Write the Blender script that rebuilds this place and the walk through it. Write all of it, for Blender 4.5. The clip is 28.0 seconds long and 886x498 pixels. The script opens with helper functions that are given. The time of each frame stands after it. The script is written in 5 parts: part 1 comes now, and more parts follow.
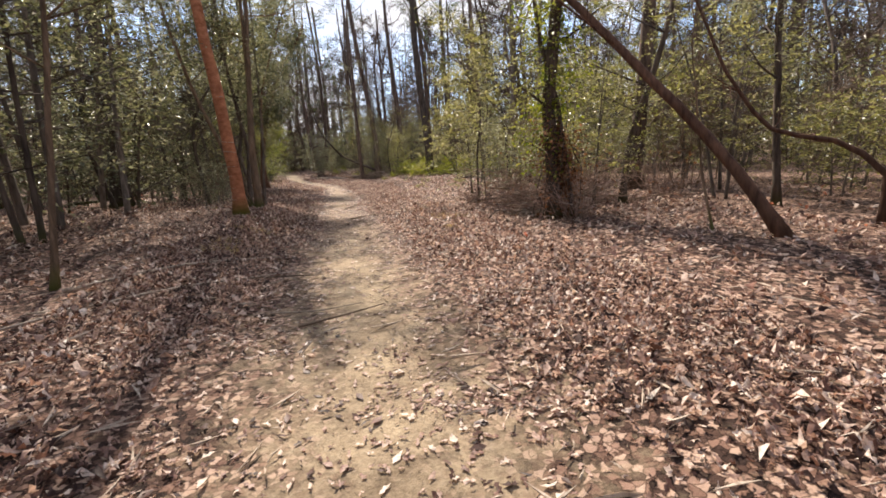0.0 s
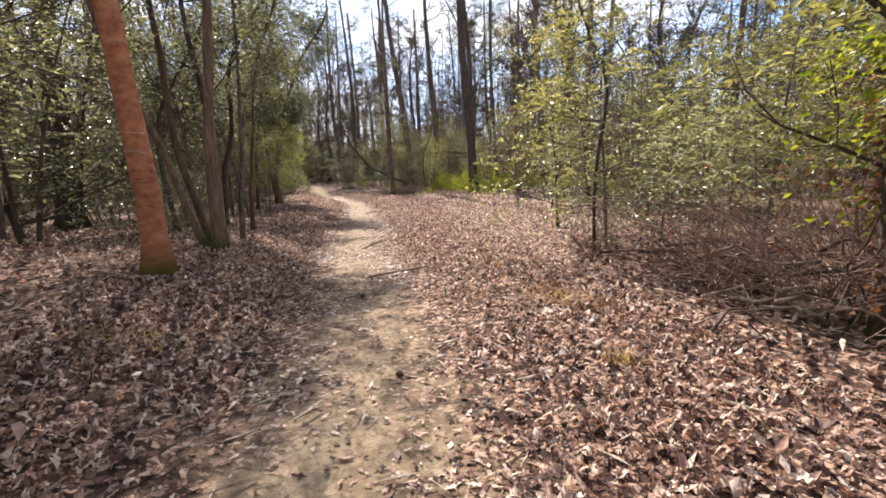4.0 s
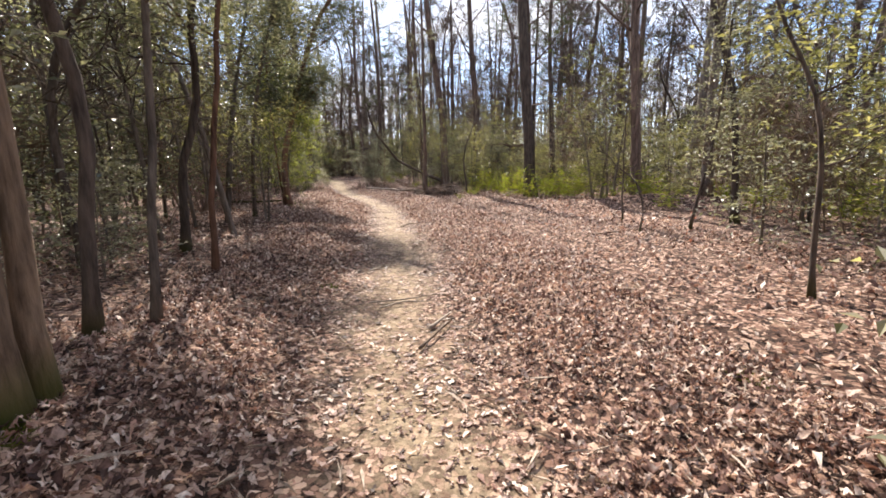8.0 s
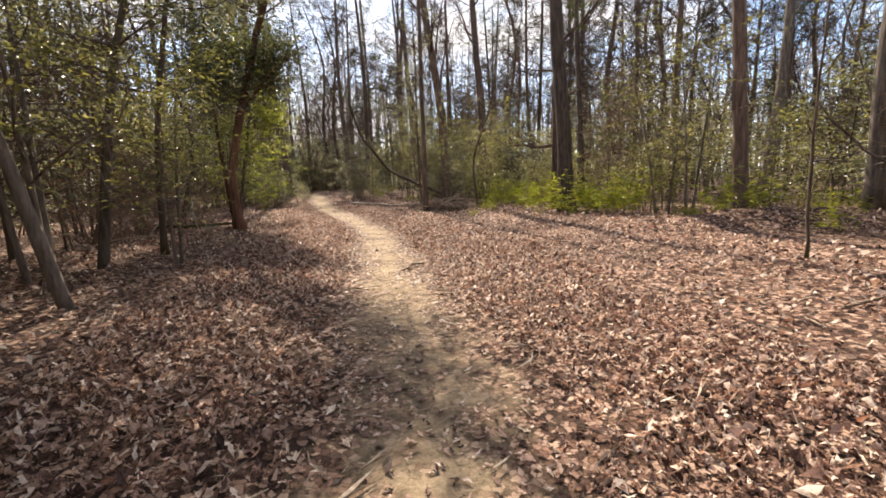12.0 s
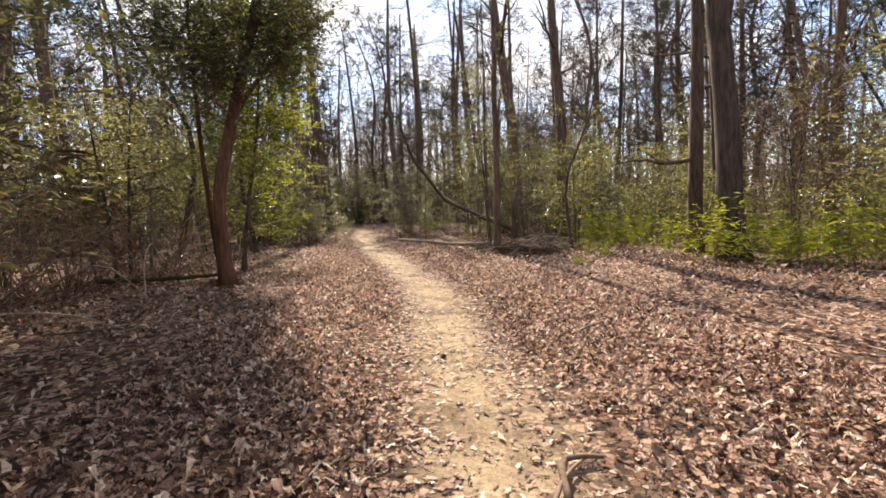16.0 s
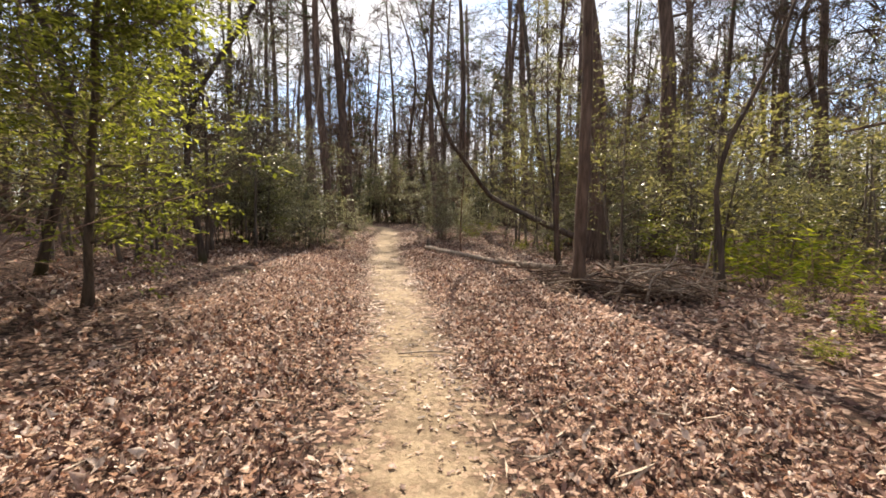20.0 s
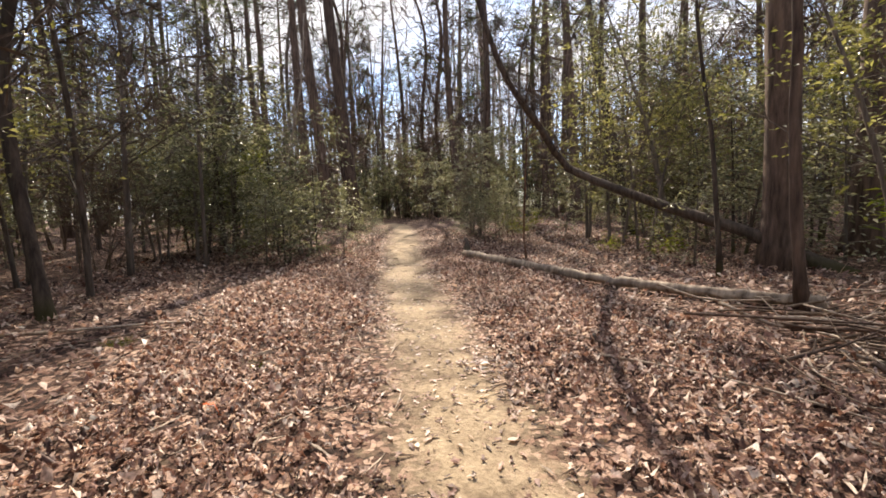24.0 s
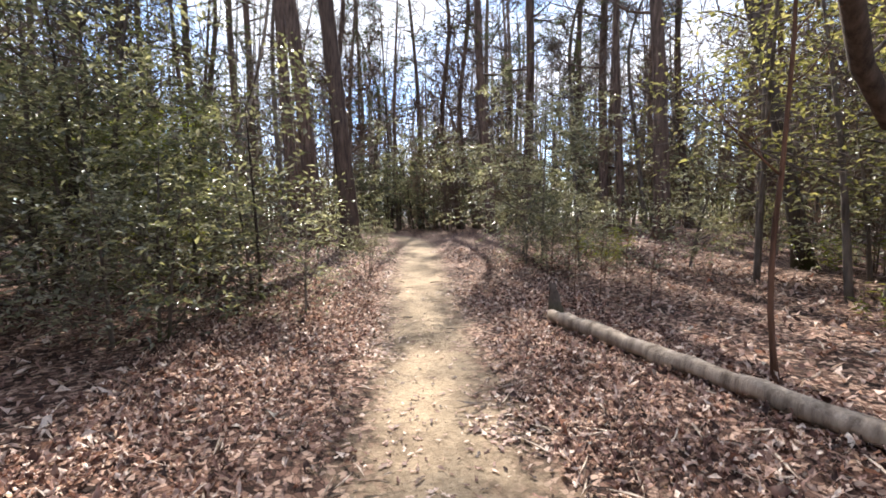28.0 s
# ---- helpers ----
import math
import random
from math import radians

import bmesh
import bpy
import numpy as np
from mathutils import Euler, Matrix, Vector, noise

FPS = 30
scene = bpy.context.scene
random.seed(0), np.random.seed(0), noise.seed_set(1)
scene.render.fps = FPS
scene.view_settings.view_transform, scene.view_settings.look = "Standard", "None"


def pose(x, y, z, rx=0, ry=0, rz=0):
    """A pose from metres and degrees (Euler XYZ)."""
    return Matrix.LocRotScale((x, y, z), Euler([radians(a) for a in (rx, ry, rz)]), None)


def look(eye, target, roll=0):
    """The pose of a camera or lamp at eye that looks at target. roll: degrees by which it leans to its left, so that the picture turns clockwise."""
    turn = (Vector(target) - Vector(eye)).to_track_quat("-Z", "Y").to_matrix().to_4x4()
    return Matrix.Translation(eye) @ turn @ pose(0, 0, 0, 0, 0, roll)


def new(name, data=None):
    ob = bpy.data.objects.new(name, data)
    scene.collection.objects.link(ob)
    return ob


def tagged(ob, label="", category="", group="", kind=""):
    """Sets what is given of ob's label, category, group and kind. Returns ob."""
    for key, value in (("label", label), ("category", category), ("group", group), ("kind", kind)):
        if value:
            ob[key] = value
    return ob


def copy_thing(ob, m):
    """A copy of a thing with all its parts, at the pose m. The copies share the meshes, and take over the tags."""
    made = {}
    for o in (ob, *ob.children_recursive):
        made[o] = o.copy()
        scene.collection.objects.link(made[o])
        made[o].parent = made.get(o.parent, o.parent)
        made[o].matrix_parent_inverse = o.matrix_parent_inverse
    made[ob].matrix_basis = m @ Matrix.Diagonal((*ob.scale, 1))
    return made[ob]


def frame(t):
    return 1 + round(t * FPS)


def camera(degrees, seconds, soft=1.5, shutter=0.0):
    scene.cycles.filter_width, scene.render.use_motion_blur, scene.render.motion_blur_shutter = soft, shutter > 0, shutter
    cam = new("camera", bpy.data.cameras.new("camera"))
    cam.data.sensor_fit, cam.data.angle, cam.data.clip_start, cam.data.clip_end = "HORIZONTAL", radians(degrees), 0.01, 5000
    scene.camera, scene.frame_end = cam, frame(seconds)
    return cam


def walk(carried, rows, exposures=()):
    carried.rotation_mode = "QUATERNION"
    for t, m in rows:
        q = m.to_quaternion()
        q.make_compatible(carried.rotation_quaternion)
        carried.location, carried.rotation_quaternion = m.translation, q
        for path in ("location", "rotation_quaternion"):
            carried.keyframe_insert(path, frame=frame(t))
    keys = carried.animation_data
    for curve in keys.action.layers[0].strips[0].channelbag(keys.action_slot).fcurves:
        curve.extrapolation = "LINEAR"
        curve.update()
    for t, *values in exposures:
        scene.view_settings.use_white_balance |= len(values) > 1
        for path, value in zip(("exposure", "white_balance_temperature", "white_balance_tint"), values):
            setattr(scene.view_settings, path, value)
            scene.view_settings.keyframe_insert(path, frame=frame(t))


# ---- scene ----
cam = camera(91.4, 28.0, 1.7)
PATH = [
    (0, (-0.076, 0.039, 1.43), (-0.076, 1.997, 1.02), -3.3),
    (0.5, (-0.144, 0.802, 1.442), (-0.048, 2.763, 1.062), -4.5),
    (1, (-0.233, 1.444, 1.482), (-0.132, 3.411, 1.134), -5.0),
    (1.5, (-0.334, 2.087, 1.496), (-0.198, 4.038, 1.078), -2.8),
    (2, (-0.487, 2.764, 1.498), (-0.575, 4.71, 1.044), -3.1),
    (2.5, (-0.683, 3.461, 1.502), (-0.651, 5.397, 1.0), -0.4),
    (3, (-0.758, 4.126, 1.517), (-0.735, 6.057, 0.997), -1.9),
    (3.5, (-0.87, 4.772, 1.507), (-0.879, 6.725, 1.079), -0.9),
    (4, (-1.029, 5.52, 1.491), (-1.15, 7.486, 1.144), -2.0),
    (4.5, (-1.212, 6.162, 1.494), (-1.505, 8.121, 1.218), -2.3),
    (6.5, (-1.998, 8.804, 1.645), (-2.426, 10.708, 1.207), -5.4),
    (7, (-2.265, 9.48, 1.655), (-2.492, 11.41, 1.181), -1.4),
    (7.5, (-2.464, 10.204, 1.645), (-2.615, 12.15, 1.209), -4.0),
    (8, (-2.656, 10.749, 1.663), (-2.866, 12.704, 1.292), -0.8),
    (8.5, (-2.837, 11.317, 1.635), (-3.115, 13.26, 1.251), -2.3),
    (9, (-3.012, 11.917, 1.588), (-3.511, 13.827, 1.267), -3.1),
    (9.5, (-3.167, 12.587, 1.516), (-3.347, 14.549, 1.172), -0.7),
    (10, (-3.326, 13.29, 1.525), (-3.475, 15.257, 1.197), -3.2),
    (10.5, (-3.529, 13.961, 1.516), (-3.641, 15.943, 1.271), -1.5),
    (11, (-3.687, 14.651, 1.508), (-3.812, 16.636, 1.293), -1.7),
    (11.5, (-3.769, 15.29, 1.487), (-3.931, 17.27, 1.259), -2.1),
    (12, (-3.958, 15.995, 1.485), (-4.119, 17.963, 1.171), -1.7),
    (12.5, (-4.194, 16.586, 1.425), (-4.474, 18.55, 1.175), 0.7),
    (14.5, (-5.004, 19.104, 1.548), (-5.24, 21.076, 1.312), -2.5),
    (15, (-5.188, 19.836, 1.515), (-5.392, 21.814, 1.299), -0.4),
    (15.5, (-5.311, 20.589, 1.495), (-5.588, 22.561, 1.318), -4.7),
    (16, (-5.405, 21.263, 1.443), (-5.781, 23.221, 1.286), -1.7),
    (16.5, (-5.442, 22.055, 1.416), (-5.61, 24.024, 1.11), -1.6),
    (17, (-5.51, 22.789, 1.478), (-5.807, 24.754, 1.252), -3.0),
    (17.5, (-5.692, 23.52, 1.501), (-6.006, 25.476, 1.226), -4.2),
    (18, (-5.825, 24.249, 1.54), (-6.177, 26.199, 1.27), -4.9),
    (18.5, (-5.997, 24.965, 1.531), (-6.356, 26.916, 1.274), -3.6),
    (19, (-6.116, 25.753, 1.53), (-6.548, 27.698, 1.355), -3.9),
    (19.5, (-6.309, 26.499, 1.49), (-6.845, 28.422, 1.368), -1.4),
    (20, (-6.491, 27.307, 1.466), (-7.06, 29.219, 1.314), 1.0),
    (20.5, (-6.671, 28.003, 1.485), (-7.244, 29.914, 1.356), 1.1),
    (22.5, (-8.048, 30.436, 1.36), (-8.671, 32.317, 1.087), -1.8),
    (23, (-8.431, 31.176, 1.341), (-9.034, 33.06, 1.045), -3.2),
    (23.5, (-8.727, 31.874, 1.365), (-9.402, 33.745, 1.155), -4.0),
    (24, (-9.061, 32.525, 1.39), (-9.678, 34.418, 1.206), -1.7),
    (24.5, (-9.394, 33.245, 1.364), (-10.031, 35.13, 1.163), -1.7),
    (25, (-9.73, 33.919, 1.337), (-10.437, 35.775, 1.103), -0.7),
    (25.5, (-10.029, 34.662, 1.387), (-10.768, 36.505, 1.144), -1.9),
    (26, (-10.363, 35.379, 1.396), (-11.094, 37.221, 1.123), -2.9),
    (26.5, (-10.652, 36.149, 1.397), (-11.306, 38.009, 1.064), -2.5),
    (27, (-10.98, 36.83, 1.4), (-11.633, 38.698, 1.11), 0.8),
    (27.5, (-11.318, 37.516, 1.457), (-11.937, 39.406, 1.243), -0.4),
    (28, (-11.658, 38.248, 1.483), (-12.324, 40.129, 1.338), -0.8),
]
walk(cam, [(t, look(e, g, r)) for t, e, g, r in PATH], [(0, 0.90, 6700, 13), (3, 1.16, 6550, 13), (8, 1.29, 6400, 13), (9.5, 1.19, 6700, 13), (11, 1.13, 7150, 13), (18, 1.18, 7200, 13), (20, 1.10, 7200, 13), (22.5, 1.12, 7000, 13), (26, 1.20, 6850, 13), (27, 1.42, 6450, 12), (28, 1.52, 6200, 12)])

# ---- world and sun ----
SUN_YAW, SUN_UP = 22.0, 41.0
world = bpy.data.worlds.new("sky")
scene.world = world
world.use_nodes = True
wn, wl = world.node_tree.nodes, world.node_tree.links
sky = wn.new("ShaderNodeTexSky")
sky.sky_type, sky.sun_disc = "NISHITA", False
sky.dust_density, sky.air_density, sky.ozone_density = 0.15, 0.8, 1.5
sky.sun_elevation, sky.sun_rotation = radians(SUN_UP), radians(-SUN_YAW)
wtc, wmap, wnz, wramp, wmix = (wn.new("ShaderNode" + k) for k in ("TexCoord", "Mapping", "TexNoise", "ValToRGB", "MixRGB"))
wmap.inputs["Scale"].default_value = (1, 1, 2.2)
wnz.inputs["Scale"].default_value, wnz.inputs["Detail"].default_value = 2.6, 7
wramp.color_ramp.elements[0].position, wramp.color_ramp.elements[1].position = 0.38, 0.60
wmix.inputs[2].default_value = (4.0, 4.1, 4.4, 1)
wl.new(wtc.outputs["Generated"], wmap.inputs["Vector"])
wl.new(wmap.outputs["Vector"], wnz.inputs["Vector"])
wl.new(wnz.outputs["Fac"], wramp.inputs["Fac"])
wl.new(wramp.outputs["Color"], wmix.inputs["Fac"])
wl.new(sky.outputs["Color"], wmix.inputs[1])
wl.new(wmix.outputs["Color"], wn["Background"].inputs["Color"])
wn["Background"].inputs["Strength"].default_value = 0.15
sun = new("sun", bpy.data.lights.new("sun", "SUN"))
sun.data.energy, sun.data.angle, sun.data.color = 5.0, radians(0.6), (1.0, 0.91, 0.78)
sdir = Vector((-math.sin(radians(SUN_YAW)) * math.cos(radians(SUN_UP)), math.cos(radians(SUN_YAW)) * math.cos(radians(SUN_UP)), math.sin(radians(SUN_UP))))
sun.matrix_world = look(sdir * 50, (0, 0, 0))


# ---- materials ----
def mat_base(name):
    m = bpy.data.materials.new(name)
    m.use_nodes = True
    n, l = m.node_tree.nodes, m.node_tree.links
    return m, n, l, n["Principled BSDF"], n["Material Output"]


def ramp(n, stops):
    r = n.new("ShaderNodeValToRGB")
    e = r.color_ramp.elements
    while len(e) < len(stops):
        e.new(0.5)
    for el, (p, c) in zip(e, stops):
        el.position, el.color = p, (*c, 1)
    return r


def bark(name, dark, light, ridge=14.0, rough=0.95, moss=None, depth=0.6, rings=None):
    """Bark: furrows stretched up the stem, blotches, and green on the foot where moss is given."""
    m, n, l, b, out = mat_base(name)
    tc, mp, nz, big = n.new("ShaderNodeTexCoord"), n.new("ShaderNodeMapping"), n.new("ShaderNodeTexNoise"), n.new("ShaderNodeTexNoise")
    mp.inputs["Scale"].default_value = (ridge, ridge, ridge * (0.16 if rings is None else 1.6))
    nz.inputs["Detail"].default_value, nz.inputs["Roughness"].default_value, nz.inputs["Scale"].default_value = 6, 0.65, 1.0
    big.inputs["Scale"].default_value, big.inputs["Detail"].default_value = 1.3, 4
    l.new(tc.outputs["Object"], mp.inputs["Vector"])
    l.new(mp.outputs["Vector"], nz.inputs["Vector"])
    l.new(tc.outputs["Object"], big.inputs["Vector"])
    r = ramp(n, [(0.33, dark), (0.66, light)])
    l.new(nz.outputs["Fac"], r.inputs["Fac"])
    info, hsv = n.new("ShaderNodeObjectInfo"), n.new("ShaderNodeHueSaturation")
    mr = n.new("ShaderNodeMapRange")
    mr.inputs["To Min"].default_value, mr.inputs["To Max"].default_value = 0.72, 1.3
    l.new(info.outputs["Random"], mr.inputs["Value"])
    l.new(mr.outputs["Result"], hsv.inputs["Value"])
    mix = n.new("ShaderNodeMixRGB")
    mix.blend_type = "MULTIPLY"
    mix.inputs[0].default_value = 0.5
    br = ramp(n, [(0.3, (0.55, 0.55, 0.55)), (0.7, (1.25, 1.2, 1.15))])
    l.new(big.outputs["Fac"], br.inputs["Fac"])
    l.new(r.outputs["Color"], mix.inputs[1])
    l.new(br.outputs["Color"], mix.inputs[2])
    l.new(mix.outputs["Color"], hsv.inputs["Color"])
    col = hsv.outputs["Color"]
    if moss:
        sep, mz, mm = n.new("ShaderNodeSeparateXYZ"), n.new("ShaderNodeMapRange"), n.new("ShaderNodeMixRGB")
        l.new(tc.outputs["Object"], sep.inputs["Vector"])
        mz.inputs["From Min"].default_value, mz.inputs["From Max"].default_value = moss[3], 0.05
        l.new(sep.outputs["Z"], mz.inputs["Value"])
        mul = n.new("ShaderNodeMath")
        mul.operation = "MULTIPLY"
        l.new(mz.outputs["Result"], mul.inputs[0])
        l.new(br.outputs["Color"], mul.inputs[1])
        mul.use_clamp = True
        l.new(mul.outputs[0], mm.inputs[0])
        mm.inputs[2].default_value = (*moss[:3], 1)
        l.new(col, mm.inputs[1])
        col = mm.outputs["Color"]
    l.new(col, b.inputs["Base Color"])
    b.inputs["Roughness"].default_value = rough
    b.inputs["Specular IOR Level"].default_value = 0.25
    bump = n.new("ShaderNodeBump")
    bump.inputs["Strength"].default_value, bump.inputs["Distance"].default_value = depth, 0.03
    l.new(nz.outputs["Fac"], bump.inputs["Height"])
    l.new(bump.outputs["Normal"], b.inputs["Normal"])
    return m


def leafy(name, stops, through_col, gloss=0.45, share=0.45, mottle=None):
    """Leaves: each one its own shade; light comes partly through them."""
    m, n, l, b, out = mat_base(name)
    geo, info, add = n.new("ShaderNodeNewGeometry"), n.new("ShaderNodeObjectInfo"), n.new("ShaderNodeMath")
    r = ramp(n, stops)
    add.operation = "FRACT"
    mr, sm = n.new("ShaderNodeMapRange"), n.new("ShaderNodeMath")
    mr.inputs["To Min"].default_value, mr.inputs["To Max"].default_value = -0.15, 0.15
    l.new(info.outputs["Random"], mr.inputs["Value"])
    l.new(geo.outputs["Random Per Island"], sm.inputs[0])
    l.new(mr.outputs["Result"], sm.inputs[1])
    sm.use_clamp = True
    l.new(sm.outputs[0], r.inputs["Fac"])
    col = r.outputs["Color"]
    if mottle:
        tc, nz, mm = n.new("ShaderNodeTexCoord"), n.new("ShaderNodeTexNoise"), n.new("ShaderNodeMixRGB")
        nz.inputs["Scale"].default_value, nz.inputs["Detail"].default_value, nz.inputs["Roughness"].default_value = mottle, 5, 0.7
        mr2 = ramp(n, [(0.30, (0.34, 0.29, 0.26)), (0.52, (0.95, 0.93, 0.90)), (0.75, (1.35, 1.30, 1.24))])
        mm.blend_type = "MULTIPLY"
        mm.inputs[0].default_value = 1.0
        l.new(tc.outputs["Object"], nz.inputs["Vector"])
        l.new(nz.outputs["Fac"], mr2.inputs["Fac"])
        l.new(col, mm.inputs[1])
        l.new(mr2.outputs["Color"], mm.inputs[2])
        col = mm.outputs["Color"]
    l.new(col, b.inputs["Base Color"])
    b.inputs["Roughness"].default_value = gloss
    b.inputs["Specular IOR Level"].default_value = 0.5 if gloss < 0.5 else 0.2
    tr, mixs = n.new("ShaderNodeBsdfTranslucent"), n.new("ShaderNodeMixShader")
    tint = n.new("ShaderNodeMixRGB")
    tint.blend_type = "MULTIPLY"
    tint.inputs[0].default_value = 1.0
    tint.inputs[2].default_value = (*through_col, 1)
    l.new(col, tint.inputs[1])
    l.new(tint.outputs["Color"], tr.inputs["Color"])
    mixs.inputs[0].default_value = share
    l.new(b.outputs["BSDF"], mixs.inputs[1])
    l.new(tr.outputs["BSDF"], mixs.inputs[2])
    l.new(mixs.outputs["Shader"], out.inputs["Surface"])
    return m


BARK_PINE = bark("pine_bark", (0.055, 0.038, 0.031), (0.195, 0.138, 0.108), 11)
BARK_GREY = bark("grey_bark", (0.075, 0.062, 0.052), (0.24, 0.20, 0.168), 16)
BARK_DARK = bark("dark_bark", (0.046, 0.036, 0.030), (0.15, 0.117, 0.095), 14, moss=(0.075, 0.075, 0.03, 0.3))
BARK_TAN = bark("tan_bark", (0.10, 0.070, 0.048), (0.27, 0.19, 0.13), 18, moss=(0.10, 0.12, 0.03, 0.35))
BARK_ORANGE = bark("orange_bark", (0.24, 0.088, 0.042), (0.48, 0.21, 0.115), 7, moss=(0.13, 0.14, 0.03, 0.45), depth=0.12, rings=1)
BARK_RED = bark("reddish_bark", (0.065, 0.036, 0.025), (0.20, 0.112, 0.075), 13)
TWIG = bark("twig_bark", (0.12, 0.085, 0.06), (0.27, 0.20, 0.15), 25, depth=0.2)
BRUSHWOOD = bark("brush_bark", (0.15, 0.098, 0.08), (0.4, 0.285, 0.23), 25, depth=0.2)
DEADWOOD = bark("dead_wood", (0.22, 0.17, 0.13), (0.52, 0.44, 0.36), 22, depth=0.4)
LOGWOOD = bark("weathered_log", (0.13, 0.1, 0.076), (0.52, 0.43, 0.34), 9, depth=0.9)
LEAF_DARK = leafy("evergreen_leaf", [(0.0, (0.058, 0.066, 0.046)), (0.5, (0.135, 0.140, 0.098)), (0.82, (0.24, 0.24, 0.18)), (1.0, (0.38, 0.37, 0.31))], (1.45, 1.42, 0.8), 0.34, 0.42)
LEAF_HOLLY = leafy("dark_holly_leaf", [(0.0, (0.030, 0.038, 0.026)), (0.6, (0.075, 0.085, 0.058)), (0.9, (0.16, 0.165, 0.125)), (1.0, (0.30, 0.30, 0.26))], (1.4, 1.4, 0.7), 0.30, 0.34)
LEAF_LIGHT = leafy("light_green_leaf", [(0.0, (0.085, 0.090, 0.042)), (0.5, (0.175, 0.172, 0.092)), (0.85, (0.29, 0.28, 0.17)), (1.0, (0.38, 0.35, 0.25))], (1.5, 1.45, 0.65), 0.38, 0.46)
LEAF_VIVID = leafy("sunlit_green_leaf", [(0.0, (0.055, 0.062, 0.022)), (0.6, (0.15, 0.165, 0.05)), (1.0, (0.30, 0.31, 0.13))], (1.5, 1.55, 0.5), 0.42, 0.55)
LEAF_PALE = leafy("pale_green_leaf", [(0.0, (0.10, 0.105, 0.072)), (0.5, (0.20, 0.198, 0.145)), (1.0, (0.40, 0.39, 0.32))], (1.35, 1.33, 0.8), 0.36, 0.42)
# bark paled for the far woods: distance haze put into the colour
FOG_TWIG = bark("hazed_twigs", (0.20, 0.165, 0.14), (0.44, 0.375, 0.32), 6, depth=0.1)
LEAF_CANE = leafy("cane_leaf", [(0.0, (0.10, 0.14, 0.02)), (0.6, (0.21, 0.235, 0.045)), (1.0, (0.34, 0.32, 0.10))], (1.5, 1.5, 0.45), 0.45, 0.5)
NEEDLE = leafy("pine_needles", [(0.0, (0.035, 0.055, 0.025)), (0.7, (0.07, 0.09, 0.04)), (1.0, (0.12, 0.12, 0.05))], (1.3, 1.4, 0.6), 0.5, 0.3)
LEAF_BROWN = leafy("withered_leaf", [(0.0, (0.10, 0.06, 0.04)), (0.6, (0.24, 0.13, 0.08)), (1.0, (0.38, 0.24, 0.15))], (1.4, 1.0, 0.6), 0.6, 0.4)
LITTER = leafy("fallen_leaf", [(0.0, (0.042, 0.024, 0.021)), (0.24, (0.150, 0.084, 0.069)), (0.5, (0.35, 0.224, 0.185)), (0.74, (0.59, 0.445, 0.375)), (0.96, (0.82, 0.73, 0.65)), (1.0, (0.40, 0.14, 0.07))], (1.12, 0.95, 0.82), 0.5, 0.30, 34)
SCRAP = leafy("leaf_scrap", [(0.0, (0.11, 0.07, 0.05)), (0.6, (0.23, 0.165, 0.12)), (1.0, (0.34, 0.265, 0.19))], (1.2, 1.0, 0.75), 0.7, 0.2)
GRASS = leafy("dry_grass", [(0.0, (0.40, 0.32, 0.21)), (0.6, (0.60, 0.50, 0.34)), (1.0, (0.50, 0.42, 0.27))], (1.3, 1.1, 0.5), 0.6, 0.4)
MOSS = leafy("moss_blade", [(0.0, (0.07, 0.09, 0.015)), (1.0, (0.20, 0.22, 0.04))], (1.3, 1.3, 0.5), 0.8, 0.3)
RED_LEAF = leafy("red_leaf", [(0.0, (0.45, 0.06, 0.02)), (1.0, (0.62, 0.15, 0.03))], (1.5, 0.8, 0.4), 0.5, 0.3)


